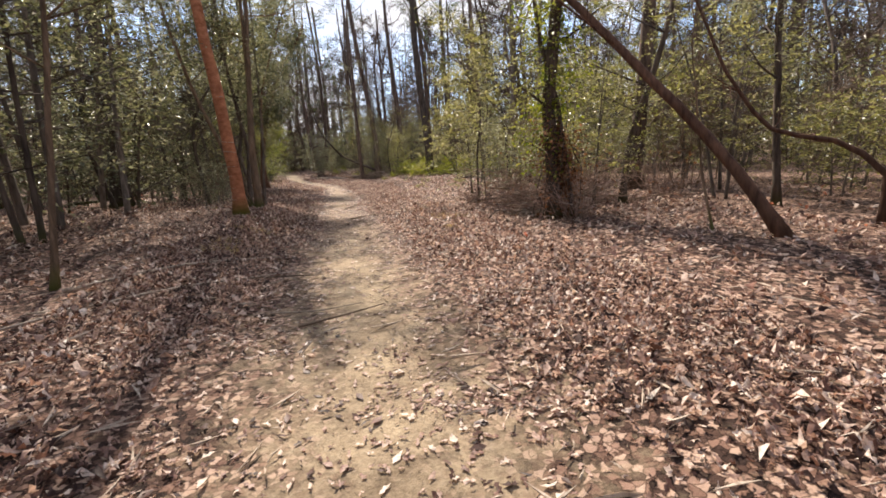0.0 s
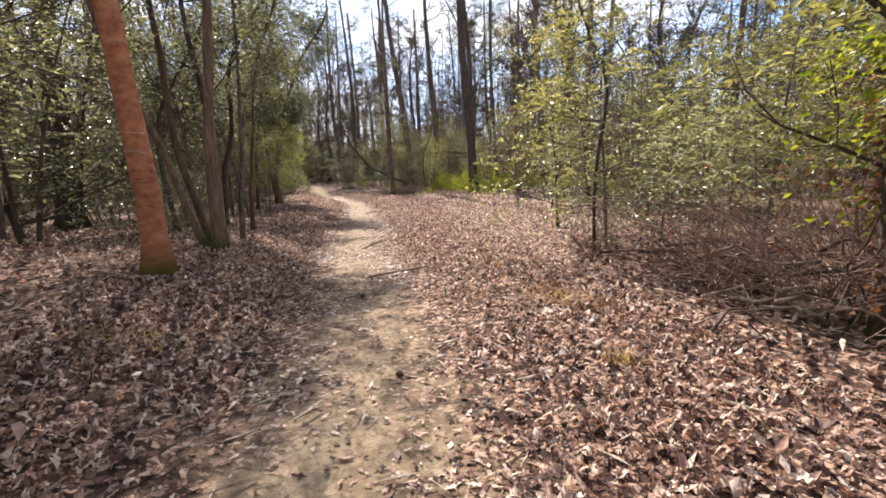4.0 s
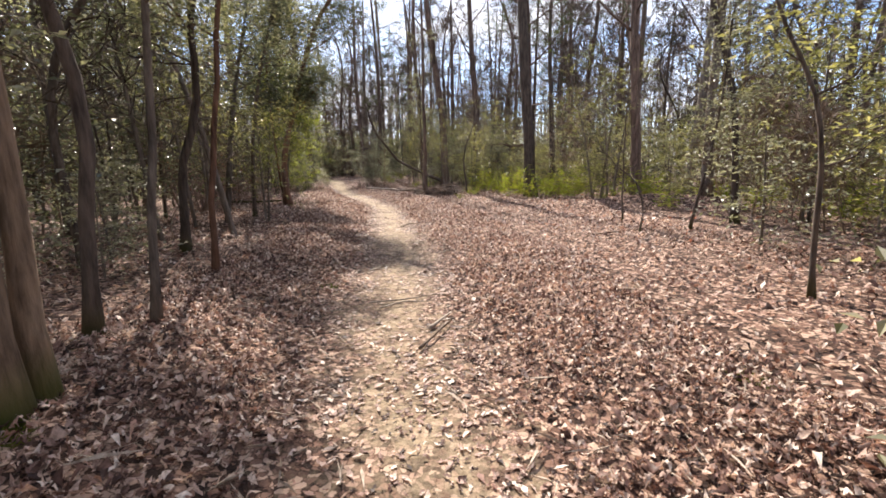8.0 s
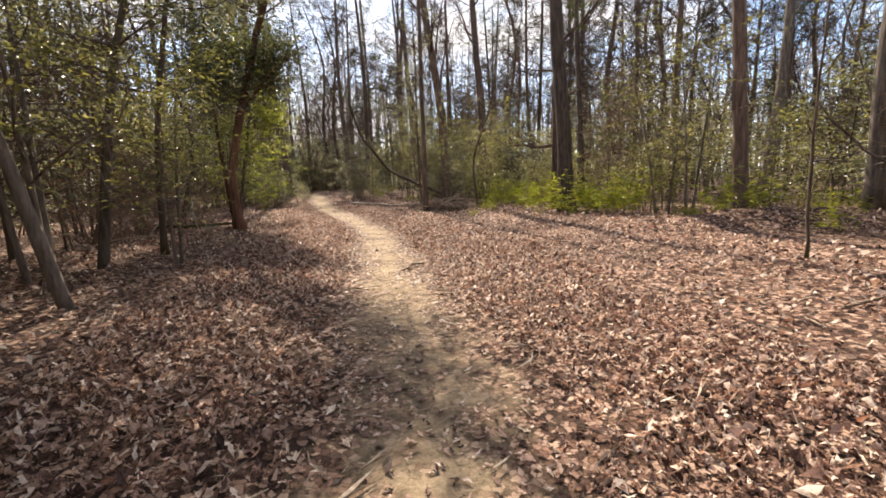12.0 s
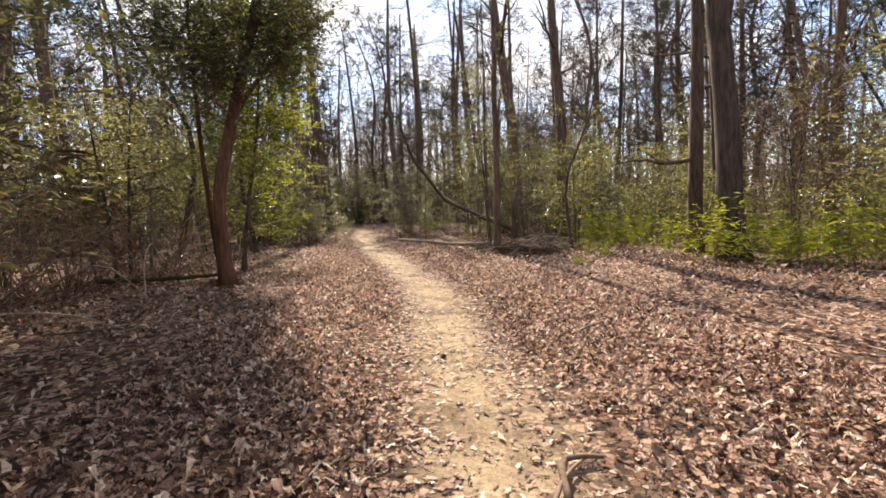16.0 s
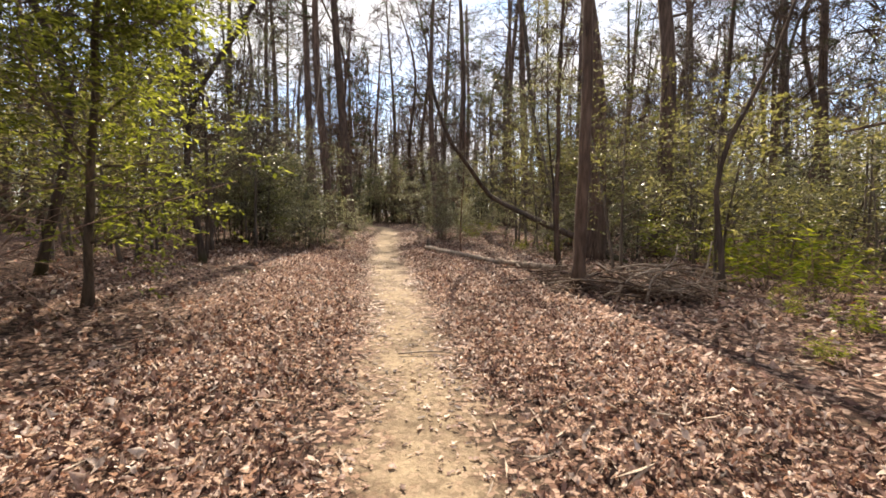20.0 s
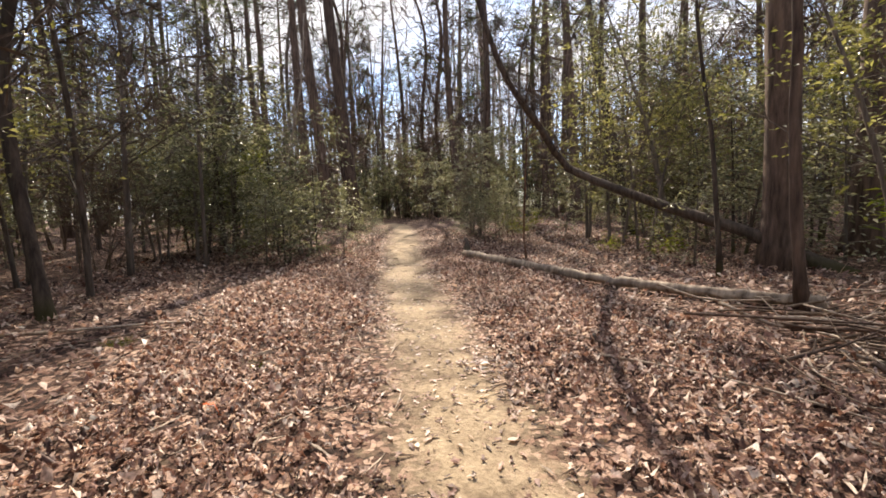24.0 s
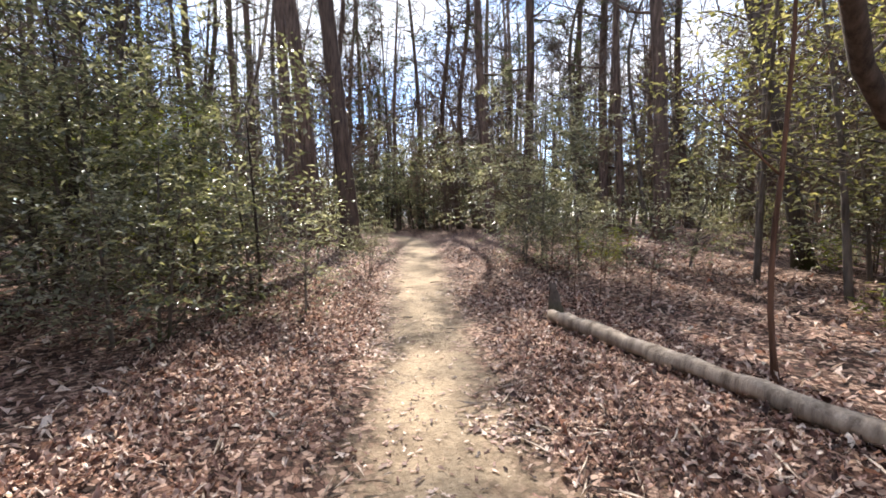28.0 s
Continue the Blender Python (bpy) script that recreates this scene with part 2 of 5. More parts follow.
def ground_material():
    m, n, l, b, out = mat_base("forest_floor")
    tc = n.new("ShaderNodeTexCoord")
    at = n.new("ShaderNodeAttribute")
    at.attribute_name = "trail"

    def noise_tex(scale, detail=5, rough=0.6):
        k = n.new("ShaderNodeTexNoise")
        k.inputs["Scale"].default_value, k.inputs["Detail"].default_value, k.inputs["Roughness"].default_value = scale, detail, rough
        l.new(tc.outputs["Object"], k.inputs["Vector"])
        return k
    vor = n.new("ShaderNodeTexVoronoi")
    vor.inputs["Scale"].default_value = 20
    warp = noise_tex(9, 3)
    vm = n.new("ShaderNodeVectorMath")
    vm.operation = "MULTIPLY_ADD"
    vm.inputs[1].default_value = (0.10, 0.10, 0.10)
    l.new(warp.outputs["Color"], vm.inputs[0])
    l.new(tc.outputs["Object"], vm.inputs[2])
    l.new(vm.outputs["Vector"], vor.inputs["Vector"])
    bw = n.new("ShaderNodeRGBToBW")
    l.new(vor.outputs["Color"], bw.inputs["Color"])
    leafcol = ramp(n, [(0.2, (0.035, 0.021, 0.017)), (0.42, (0.115, 0.066, 0.050)), (0.6, (0.25, 0.152, 0.115)), (0.8, (0.50, 0.36, 0.285))])
    l.new(bw.outputs["Val"], leafcol.inputs["Fac"])
    gap = n.new("ShaderNodeTexVoronoi")
    gap.feature = "DISTANCE_TO_EDGE"
    gap.inputs["Scale"].default_value = 20
    l.new(vm.outputs["Vector"], gap.inputs["Vector"])
    gr = ramp(n, [(0.0, (0.25, 0.22, 0.2)), (0.12, (1, 1, 1))])
    l.new(gap.outputs["Distance"], gr.inputs["Fac"])
    gm = n.new("ShaderNodeMixRGB")
    gm.blend_type = "MULTIPLY"
    gm.inputs[0].default_value = 1.0
    l.new(leafcol.outputs["Color"], gm.inputs[1])
    l.new(gr.outputs["Color"], gm.inputs[2])
    blot = noise_tex(0.6, 4)
    brt = ramp(n, [(0.3, (0.6, 0.58, 0.55)), (0.7, (1.2, 1.15, 1.1))])
    l.new(blot.outputs["Fac"], brt.inputs["Fac"])
    lm = n.new("ShaderNodeMixRGB")
    lm.blend_type = "MULTIPLY"
    lm.inputs[0].default_value = 0.8
    l.new(gm.outputs["Color"], lm.inputs[1])
    l.new(brt.outputs["Color"], lm.inputs[2])
    fine = noise_tex(24, 8, 0.7)
    dirt = ramp(n, [(0.22, (0.19, 0.142, 0.096)), (0.5, (0.345, 0.270, 0.182)), (0.78, (0.48, 0.39, 0.275))])
    l.new(fine.outputs["Fac"], dirt.inputs["Fac"])
    # broad patches: darker soil, and dappled shade put into the dirt colour
    patch = noise_tex(1.7, 7, 0.68)
    dm = n.new("ShaderNodeMixRGB")
    dm.blend_type = "MULTIPLY"
    dm.inputs[0].default_value = 0.8
    prt = ramp(n, [(0.36, (0.42, 0.38, 0.36)), (0.50, (0.88, 0.85, 0.82)), (0.64, (1.16, 1.14, 1.1))])
    l.new(patch.outputs["Fac"], prt.inputs["Fac"])
    l.new(dirt.outputs["Color"], dm.inputs[1])
    l.new(prt.outputs["Color"], dm.inputs[2])
    edge = n.new("ShaderNodeMath")
    edge.operation = "MULTIPLY_ADD"
    edge.inputs[1].default_value = 1.9
    mid = noise_tex(5, 6, 0.7)
    off = n.new("ShaderNodeMath")
    off.operation = "SUBTRACT"
    off.inputs[1].default_value = 0.5
    l.new(mid.outputs["Fac"], off.inputs[0])
    l.new(off.outputs[0], edge.inputs[0])
    l.new(at.outputs["Fac"], edge.inputs[2])
    er = ramp(n, [(0.15, (0, 0, 0)), (0.80, (1, 1, 1))])
    l.new(edge.outputs[0], er.inputs["Fac"])
    fm = n.new("ShaderNodeMixRGB")
    l.new(er.outputs["Color"], fm.inputs[0])
    l.new(lm.outputs["Color"], fm.inputs[1])
    l.new(dm.outputs["Color"], fm.inputs[2])
    l.new(fm.outputs["Color"], b.inputs["Base Color"])
    b.inputs["Roughness"].default_value = 0.95
    b.inputs["Specular IOR Level"].default_value = 0.2
    bump, hm = n.new("ShaderNodeBump"), n.new("ShaderNodeMath")
    bump.inputs["Strength"].default_value, bump.inputs["Distance"].default_value = 0.7, 0.03
    hm.operation = "ADD"
    l.new(bw.outputs["Val"], hm.inputs[0])
    l.new(fine.outputs["Fac"], hm.inputs[1])
    l.new(hm.outputs[0], bump.inputs["Height"])
    l.new(bump.outputs["Normal"], b.inputs["Normal"])
    return m


FLOOR = ground_material()

# ---- the lie of the land ----
rng = np.random.default_rng(7)
TRAIL = np.array([(0.1, -14), (0.0, -6), (-0.15, 0), (-0.4, 2.2), (-0.95, 4.2), (-1.6, 7.2), (-2.1, 9.6), (-2.65, 12), (-3.4, 14), (-3.85, 16), (-4.3, 19),
                  (-4.95, 21), (-5.7, 24.4), (-6.3, 26.2), (-6.8, 28.2), (-7.6, 30.5), (-8.6, 32.6), (-10.2, 36), (-12.3, 40.2), (-13.5, 42.8), (-15.3, 47), (-18, 53.5), (-21.6, 59.5), (-29, 64), (-60, 72)])
WIDE = ((-14, 0.9), (3, 0.85), (7, 0.68), (12, 0.58), (20, 0.58), (28, 0.45), (33, 0.43), (40, 0.5), (55, 0.55), (80, 0.55))

WORN = ((-14, 0.6), (0, 0.7), (6, 0.72), (9, 0.6), (12, 0.44), (18, 0.53), (23, 0.68), (30, 0.72), (36, 0.88), (42, 1.0), (80, 1.0))  # how bare the trail is


def trail_x(y):
    return np.interp(y, TRAIL[:, 1], TRAIL[:, 0])


def lateral(x, y):
    """Metres to the right of the trail's middle, square to it."""
    return (x - trail_x(y)) * 0.93


def smooth(a, b, v):
    k = np.clip((np.asarray(v, float) - a) / (b - a), 0, 1)
    return k * k * (3 - 2 * k)


def land(x, y):
    x, y = np.asarray(x, float), np.asarray(y, float)
    s = y * 0.91 - x * 0.42
    d = np.abs(lateral(x, y))
    z = -0.10 + 0.16 * smooth(0.3, 2.2, d) + 0.12 * smooth(2.5, 6, d)
    z = z + 0.6 * smooth(43, 60, s)
    z = z + 0.05 * np.sin(x * 0.9 + 1.3) * np.sin(y * 0.7) * smooth(0.8, 3, d) + 0.02 * np.sin(x * 3.1 + y * 1.7) * smooth(0.5, 1.5, d)
    z = z + 0.5 * np.exp(-(((x - 3.2) / 3.0) ** 2 + ((y - 27.2 + 0.3 * x) / 0.7) ** 2))
    z = z + 0.27 * np.exp(-(((y - 11.5) / 4.2) ** 2)) * smooth(1.0, 2.4, -lateral(x, y))
    far = smooth(40, 200, np.hypot(x + 6, y - 25))
    return z * (1 - far) + far * 2.0 * np.sin(x * 0.02) * np.sin(y * 0.017 + 1)


def axis(a, b, step, reach):
    mid = list(np.arange(a, b, step))
    lo, hi, k = [a], [mid[-1]], step
    while hi[-1] < b + reach:
        k *= 1.25
        hi.append(hi[-1] + k)
        lo.append(lo[-1] - k)
    return np.array(lo[:0:-1] + mid + hi[1:])


def mesh_of(name, verts, faces, mat, smooth_shade=True):
    me = bpy.data.meshes.new(name)
    me.from_pydata(np.asarray(verts).tolist() if not isinstance(verts, list) else verts, [], faces if isinstance(faces, list) else np.asarray(faces).tolist())
    me.materials.append(mat)
    if smooth_shade:
        me.polygons.foreach_set("use_smooth", [True] * len(me.polygons))
    return me


gx, gy = axis(-22, 9, 0.33, 700), axis(-3, 60, 0.33, 700)
GX, GY = np.meshgrid(gx, gy)
gv = np.stack([GX.ravel(), GY.ravel(), land(GX, GY).ravel()], 1)
ii = np.arange(len(gy) - 1)[:, None] * len(gx) + np.arange(len(gx) - 1)[None, :]
gf = np.stack([ii, ii + 1, ii + len(gx) + 1, ii + len(gx)], -1).reshape(-1, 4)
ground_mesh = mesh_of("ground", gv, gf, FLOOR)
half_w = np.interp(gv[:, 1], [w[0] for w in WIDE], [w[1] for w in WIDE])
tv = (1.25 - np.abs(lateral(gv[:, 0], gv[:, 1])) / half_w * 0.75) * np.interp(gv[:, 1], [w[0] for w in WORN], [w[1] for w in WORN])
ground_mesh.attributes.new("trail", "FLOAT", "POINT").data.foreach_set("value", np.clip(tv, 0, 1).astype(np.float32))
tagged(new("ground", ground_mesh), "leaf-strewn woodland floor with a worn sandy footpath", "ground", kind="structure")


# ---- mesh helpers ----
class Build:
    """Gathers vertices and faces of one mesh."""

    def __init__(self):
        self.v, self.f, self.n = [], [], 0

    def add(self, verts, faces):
        self.v.append(np.asarray(verts, float))
        self.f.extend((np.asarray(faces) + self.n).tolist())
        self.n += len(verts)

    def mesh(self, name, mat, smooth_shade=True):
        return mesh_of(name, np.concatenate(self.v), self.f, mat, smooth_shade)


def curve_pts(pts, n):
    """n points on a smooth line through pts."""
    p = np.asarray(pts, float)
    if len(p) < 3:
        return np.linspace(p[0], p[-1], n)
    d = np.r_[0, np.cumsum(np.linalg.norm(np.diff(p, axis=0), axis=1))]
    m = np.gradient(p, d, axis=0)
    out = []
    for s in np.linspace(0, d[-1], n):
        i = min(np.searchsorted(d, s, "right") - 1, len(p) - 2)
        h = d[i + 1] - d[i]
        k = (s - d[i]) / h
        out.append((2 * k**3 - 3 * k**2 + 1) * p[i] + (k**3 - 2 * k**2 + k) * h * m[i] + (-2 * k**3 + 3 * k**2) * p[i + 1] + (k**3 - k**2) * h * m[i + 1])
    return np.array(out)


def tube(b, pts, radii, sides=8, rough=0.0, r=None):
    """A tapered stem along pts, with a closed tip."""
    p = np.asarray(pts, float)
    n = len(p)
    rad = np.interp(np.linspace(0, 1, n), np.linspace(0, 1, len(radii)), radii)
    t = np.gradient(p, axis=0)
    t /= np.linalg.norm(t, axis=1)[:, None] + 1e-9
    ref = np.where(np.abs(t[:, 2:3]) > 0.8, [[1.0, 0, 0]], [[0, 0, 1.0]])
    if n > 2:
        ref[:] = ref[n // 2]
    u = np.cross(t, ref)
    u /= np.linalg.norm(u, axis=1)[:, None] + 1e-9
    w = np.cross(t, u)
    a = np.linspace(0, 2 * np.pi, sides, endpoint=False)
    k = np.ones((n, sides))
    if rough and r is not None:
        k += rough * (0.5 * r.standard_normal((1, sides)) + 0.6 * r.standard_normal((n, sides)))
    v = p[:, None, :] + (rad[:, None] * k)[:, :, None] * (np.cos(a)[None, :, None] * u[:, None, :] + np.sin(a)[None, :, None] * w[:, None, :])
    v = v.reshape(-1, 3)
    i, j = np.arange(n - 1)[:, None] * sides, np.arange(sides)[None, :]
    q = np.stack([i + j, i + (j + 1) % sides, i + sides + (j + 1) % sides, i + sides + j], -1).reshape(-1, 4).tolist()
    if sides > 4:
        q.append(list(range((n - 1) * sides, n * sides)))
        q.append(list(range(sides - 1, -1, -1)))
    b.v.append(v)
    b.f.extend([[x + b.n for x in f] for f in q])
    b.n += len(v)


def leaves(b, at, along, normal, length, width):
    """Folded leaves, each an island of two faces, at points with given directions."""
    at, along, normal = (np.asarray(x, float) for x in (at, along, normal))
    along = along / (np.linalg.norm(along, axis=1)[:, None] + 1e-9)
    side = np.cross(normal, along)
    side /= np.linalg.norm(side, axis=1)[:, None] + 1e-9
    up = np.cross(along, side)
    length, width = np.broadcast_to(length, len(at))[:, None], np.broadcast_to(width, len(at))[:, None]
    tip = at + along * length - up * length * 0.12
    mid = at + along * length * 0.45
    l = mid + side * width * 0.5 + up * width * 0.18
    r = mid - side * width * 0.5 + up * width * 0.18
    v = np.stack([at, l, tip, r], 1).reshape(-1, 3)
    i = np.arange(len(at))[:, None] * 4 + b.n
    b.v.append(v)
    b.f.extend(np.concatenate([i + [[0, 1, 2]], i + [[0, 2, 3]]], 1).reshape(-1, 3).tolist())
    b.n += len(v)


def sprays(bl, bt, origin, heading, r, n_leaf=12, span=0.45, size=0.05, slim=0.45, droop=0.15, flat=0.36):
    """Twigs with leaves on both sides: bl takes the leaves, bt the twigs."""
    o, d = np.asarray(origin, float), np.asarray(heading, float)
    d = d / (np.linalg.norm(d, axis=1)[:, None] + 1e-9)
    m = len(o)
    sp = span * r.uniform(0.6, 1.3, m)
    k = np.linspace(0.12, 1, n_leaf)
    dn = np.array([0, 0, -1.0])
    pts = o[:, None, :] + d[:, None, :] * (sp[:, None] * k)[:, :, None] + dn * (droop * sp[:, None] * k**2)[:, :, None]
    sd = np.cross(d, [0, 0, 1.0])
    sd /= np.linalg.norm(sd, axis=1)[:, None] + 1e-9
    sign = np.where(np.arange(n_leaf) % 2 == 0, 1.0, -1.0)
    along = d[:, None, :] * 0.55 + sd[:, None, :] * sign[None, :, None] * 0.85 + r.standard_normal((m, n_leaf, 3)) * 0.35
    nor = np.array([0, 0, 1.0]) + r.standard_normal((m, n_leaf, 3)) * flat
    ln = size * r.uniform(0.65, 1.35, m * n_leaf)
    leaves(bl, pts.reshape(-1, 3), along.reshape(-1, 3), nor.reshape(-1, 3), ln, ln * slim)
    if bt is not None:
        e = o + d * sp[:, None] + dn * (droop * sp)[:, None]
        q = 0.004
        tri = np.stack([o + sd * q, o - sd * q, o + [0, 0, q * 1.5], e], 1).reshape(-1, 3)
        i = np.arange(m)[:, None] * 4 + bt.n
        bt.v.append(tri)
        bt.f.extend(np.concatenate([i + [[0, 1, 3]], i + [[1, 2, 3]], i + [[2, 0, 3]]], 1).reshape(-1, 3).tolist())
        bt.n += len(tri)


def thing(name, label, category, group="", at=(0, 0, 0)):
    e = tagged(new(name), label, category, group)
    e.location = at
    return e


def part(name, me, parent, label=""):
    ob = new(name, me)
    ob.parent = parent
    return tagged(ob, label)


def unit(v):
    v = np.asarray(v, float)
    return v / (np.linalg.norm(v) + 1e-9)


def limb_set(bt, trunk, r0, r, count, lo, hi, reach, rise=0.5, sides=5, twigs=5, tips=None, depth=2, each=None):
    """Limbs that leave a trunk between the shares lo and hi of its length, fork and end in twigs; tips gathers their ends."""
    n = len(trunk)
    for i in range(count):
        if each is not None:
            bt = Build()
            each.append(bt)
        f = lo + (hi - lo) * (i + r.uniform(0, 1)) / count
        p = trunk[int(f * (n - 1))]
        az = r.uniform(0, 2 * np.pi)
        ln = reach * (1.15 - f * 0.7) * r.uniform(0.6, 1.25)
        d = unit((np.cos(az), np.sin(az), rise * r.uniform(0.3, 1.6)))
        bend = r.standard_normal(3) * 0.18
        pts = [p, p + d * ln * 0.4 + bend * ln * 0.3, p + d * ln * 0.75 + bend * ln * 0.3 + np.array([0, 0, 0.08 * ln]), p + d * ln + bend * ln + np.array([0, 0, 0.12 * ln])]
        cp = curve_pts(pts, 6)
        rr = r0 * (1.05 - f) * r.uniform(0.22, 0.42) + 0.006
        tube(bt, cp, [rr, rr * 0.6, rr * 0.2], sides)
        for j in range(twigs):
            g = r.uniform(0.25, 1)
            q = cp[int(g * 5)]
            td = unit(d * 0.6 + r.standard_normal(3) * 0.7 + np.array([0, 0, 0.25]))
            tl = ln * r.uniform(0.25, 0.5) * (1.2 - 0.5 * g)
            mid = q + td * tl * 0.5 + r.standard_normal(3) * tl * 0.06
            e = q + td * tl
            tube(bt, [q, mid, e], [rr * 0.38, rr * 0.1 + 0.002], 3)
            if tips is not None:
                tips.append((e, td))
                tips.append((mid, td))
            if depth > 1:
                for _ in range(2):
                    h = r.uniform(0.3, 1)
                    s = q + td * tl * h
                    sd = unit(td + r.standard_normal(3) * 0.7)
                    sl = tl * r.uniform(0.3, 0.6)
                    tube(bt, [s, s + sd * sl], [rr * 0.16 + 0.001, 0.0015], 3)
                    if tips is not None:
                        tips.append((s + sd * sl, sd))


def stem_line(base, ups, height, r, wob=0.01):
    """A trunk's middle line from its foot through known places up to a height."""
    p = [np.array([*base, land(*base) - 0.12])] + [np.array(u, float) for u in ups]
    if p[-1][2] < height:
        d = unit(p[-1] - p[-2])
        d = unit(d * np.array([0.6, 0.6, 1]))
        while p[-1][2] < height:
            step = min(4.0, height - p[-1][2] + 0.1)
            p.append(p[-1] + d * step / max(d[2], 0.3) + np.r_[r.standard_normal(2) * wob * step * 2, 0])
    n = max(14, int(sum(np.linalg.norm(np.diff(p, axis=0), axis=1)) / 0.55))
    c = curve_pts(p, n)
    c[1:-1, :2] += r.standard_normal((n - 2, 2)) * wob
    return c


def flare(pts, r0, r1):
    """Radii that swell at the foot."""
    n = len(pts)
    k = np.linspace(0, 1, n)
    h = np.linalg.norm(pts - pts[0], axis=1)
    return r0 + (r1 - r0) * k + r0 * 0.55 * np.exp(-h / (r0 * 1.6))


def cling(e, line, r, count, lo, hi, out, mat, size, name="ivy", label="yellow-green ivy leaves"):
    """Ivy and vine leaves round a trunk."""
    b = Build()
    k = r.uniform(lo, hi, count)
    i = np.clip((k * (len(line) - 1)).astype(int), 0, len(line) - 1)
    a = r.uniform(0, 6.28, count)
    q = out * r.uniform(0.25, 1, count) ** 1.3 * (0.6 + 0.5 * np.sin(k * 31 + a))
    at = line[i] + np.stack([np.cos(a) * q, np.sin(a) * q, r.normal(0, 0.15, count)], 1)
    al = np.stack([np.cos(a), np.sin(a), r.normal(-0.4, 0.5, count)], 1)
    ln = size * r.uniform(0.6, 1.3, count)
    leaves(b, at, al, np.stack([np.cos(a) * 0.5, np.sin(a) * 0.5, np.full(count, 0.8)], 1) + r.standard_normal((count, 3)) * 0.4, ln, ln * 0.7)
    tagged(part(name, b.mesh(name, mat, False), e, label), kind="stuff")


def own_tree(name, label, base, ups, r0, height, mat, seed, limbs=10, lo=0.35, reach=2.5, rise=0.5, leaf=None, leaf_size=0.085, n_leaf=8, category="tree", group="", sides=10, span=0.5, twigs=5, stems=(), dense=1, ivy=None):
    """A tree that stands at its own place: trunk, crown of limbs and, where it has them, leaves."""
    r = np.random.default_rng(seed)
    e = thing(name, label, category, group)
    origin = np.array([*base, land(*base)])
    e.location = origin
    lines = []
    for b0, u0, rr, *top in ((base, ups, r0, height), *stems):
        line = stem_line(b0, u0, top[0] if top else height * r.uniform(0.7, 1), r)
        lines.append((line - origin, rr))
    tips, each = [], []
    for line, rr in lines:
        b = Build()
        tube(b, line, flare(line, rr, rr * 0.35), sides, 0.05, r)
        part("trunk", b.mesh("trunk", mat), e)
        if limbs:
            limb_set(None, line, rr, r, max(2, limbs // len(lines)), lo, 0.98, reach, rise, tips=tips, twigs=twigs, each=each)
    if ivy:
        cling(e, lines[0][0], r, *ivy)
    for q in each:
        part("limb", q.mesh("limb", mat), e)
    if leaf and tips:
        bl = Build()
        o, d = np.array([t[0] for t in tips]), np.array([t[1] for t in tips])
        o, d = np.repeat(o, dense, 0), np.repeat(d, dense, 0)
        o = o + r.standard_normal(o.shape) * 0.09 * dense
        d = d * [1, 1, 0.25] + r.standard_normal(d.shape) * [0.3, 0.3, 0.12] * dense
        sprays(bl, None, o - d * 0.1, d, r, n_leaf, span, leaf_size, 0.1 if leaf is NEEDLE else 0.45, 0.15)
        tagged(part("foliage", bl.mesh("foliage", leaf, False), e), kind="stuff")
    return e

# ---- trees that stand close to the trail ----
own_tree("maple_sapling", "slim grey-brown sapling trunk among fallen leaves", (-4.91, 5.22), [(-4.74, 5.39, 1.57), (-4.54, 5.58, 3.48)], 0.042, 7, BARK_TAN, 11, 16, 0.45, 1.6, leaf=LEAF_DARK, dense=2)
own_tree("pine_tree", "tall pine with very dark furrowed trunk", (-13.3, 18.2), [(-13.19, 18.27, 3.97), (-13.03, 18.38, 8.13)], 0.33, 20, BARK_DARK, 12, 12, 0.55, 3.0, leaf=NEEDLE, n_leaf=11, leaf_size=0.24)
orange = own_tree("birch_tree", "leaning tree with smooth orange bark and mossy foot", (-4.98, 10.7), [(-5.02, 10.70, 1.6), (-5.10, 10.69, 3.0), (-5.28, 10.66, 5.18)], 0.148, 13, BARK_ORANGE, 13, 14, 0.45, 3.0, sides=14)
for i, h in enumerate((0.75, 1.02, 1.3, 1.5, 1.86, 2.1, 2.45, 2.7, 3.1, 3.5)):
    sr = np.random.default_rng(700 + i)
    b = Build()
    a = np.linspace(0, 6.0, 18) + sr.uniform(0, 6)
    q = 0.148 - 0.008 * h + 0.002
    cx = np.interp(h, (0, 1.6, 3.0, 5.18), (0, -0.04, -0.12, -0.30))
    tube(b, np.stack([cx + np.cos(a) * q, np.sin(a) * q, h - float(land(-4.98, 10.7)) + 0.02 * np.sin(a + i)], 1), [0.002, 0.006, 0.009, 0.005, 0.002], 5, 0.2, sr)
    part("bark_ring", b.mesh("bark_ring", DEADWOOD), orange, "pale ring of peeling bark")
own_tree("crape_myrtle", "clump of leaning brown trunks from one root", (-5.36, 12.70), [(-5.38, 12.73, 1.22), (-5.33, 12.77, 2.56), (-5.26, 12.83, 3.3)], 0.095, 9, BARK_TAN, 14, 26, 0.5, 2.7, leaf=LEAF_DARK, dense=2, sides=12,
         stems=(((-5.40, 12.93), [(-5.45, 13.01, 1.48), (-5.45, 13.02, 2.34), (-5.37, 13.08, 3.39)], 0.075), ((-5.66, 13.0), [(-6.1, 13.3, 1.31), (-6.30, 13.3, 2.15), (-6.35, 13.27, 3.59)], 0.07), ((-5.62, 12.82), [(-5.98, 12.87, 1.06), (-6.17, 12.71, 2.07), (-6.48, 12.41, 3.36)], 0.062)))
own_tree("oak_tree", "tall bare hardwood with straight brown trunk", (-5.72, 41.57), [(-6.0, 41.57, 6.0), (-6.4, 41.6, 8.6)], 0.28, 21, BARK_PINE, 15, 16, 0.4, 4.0)
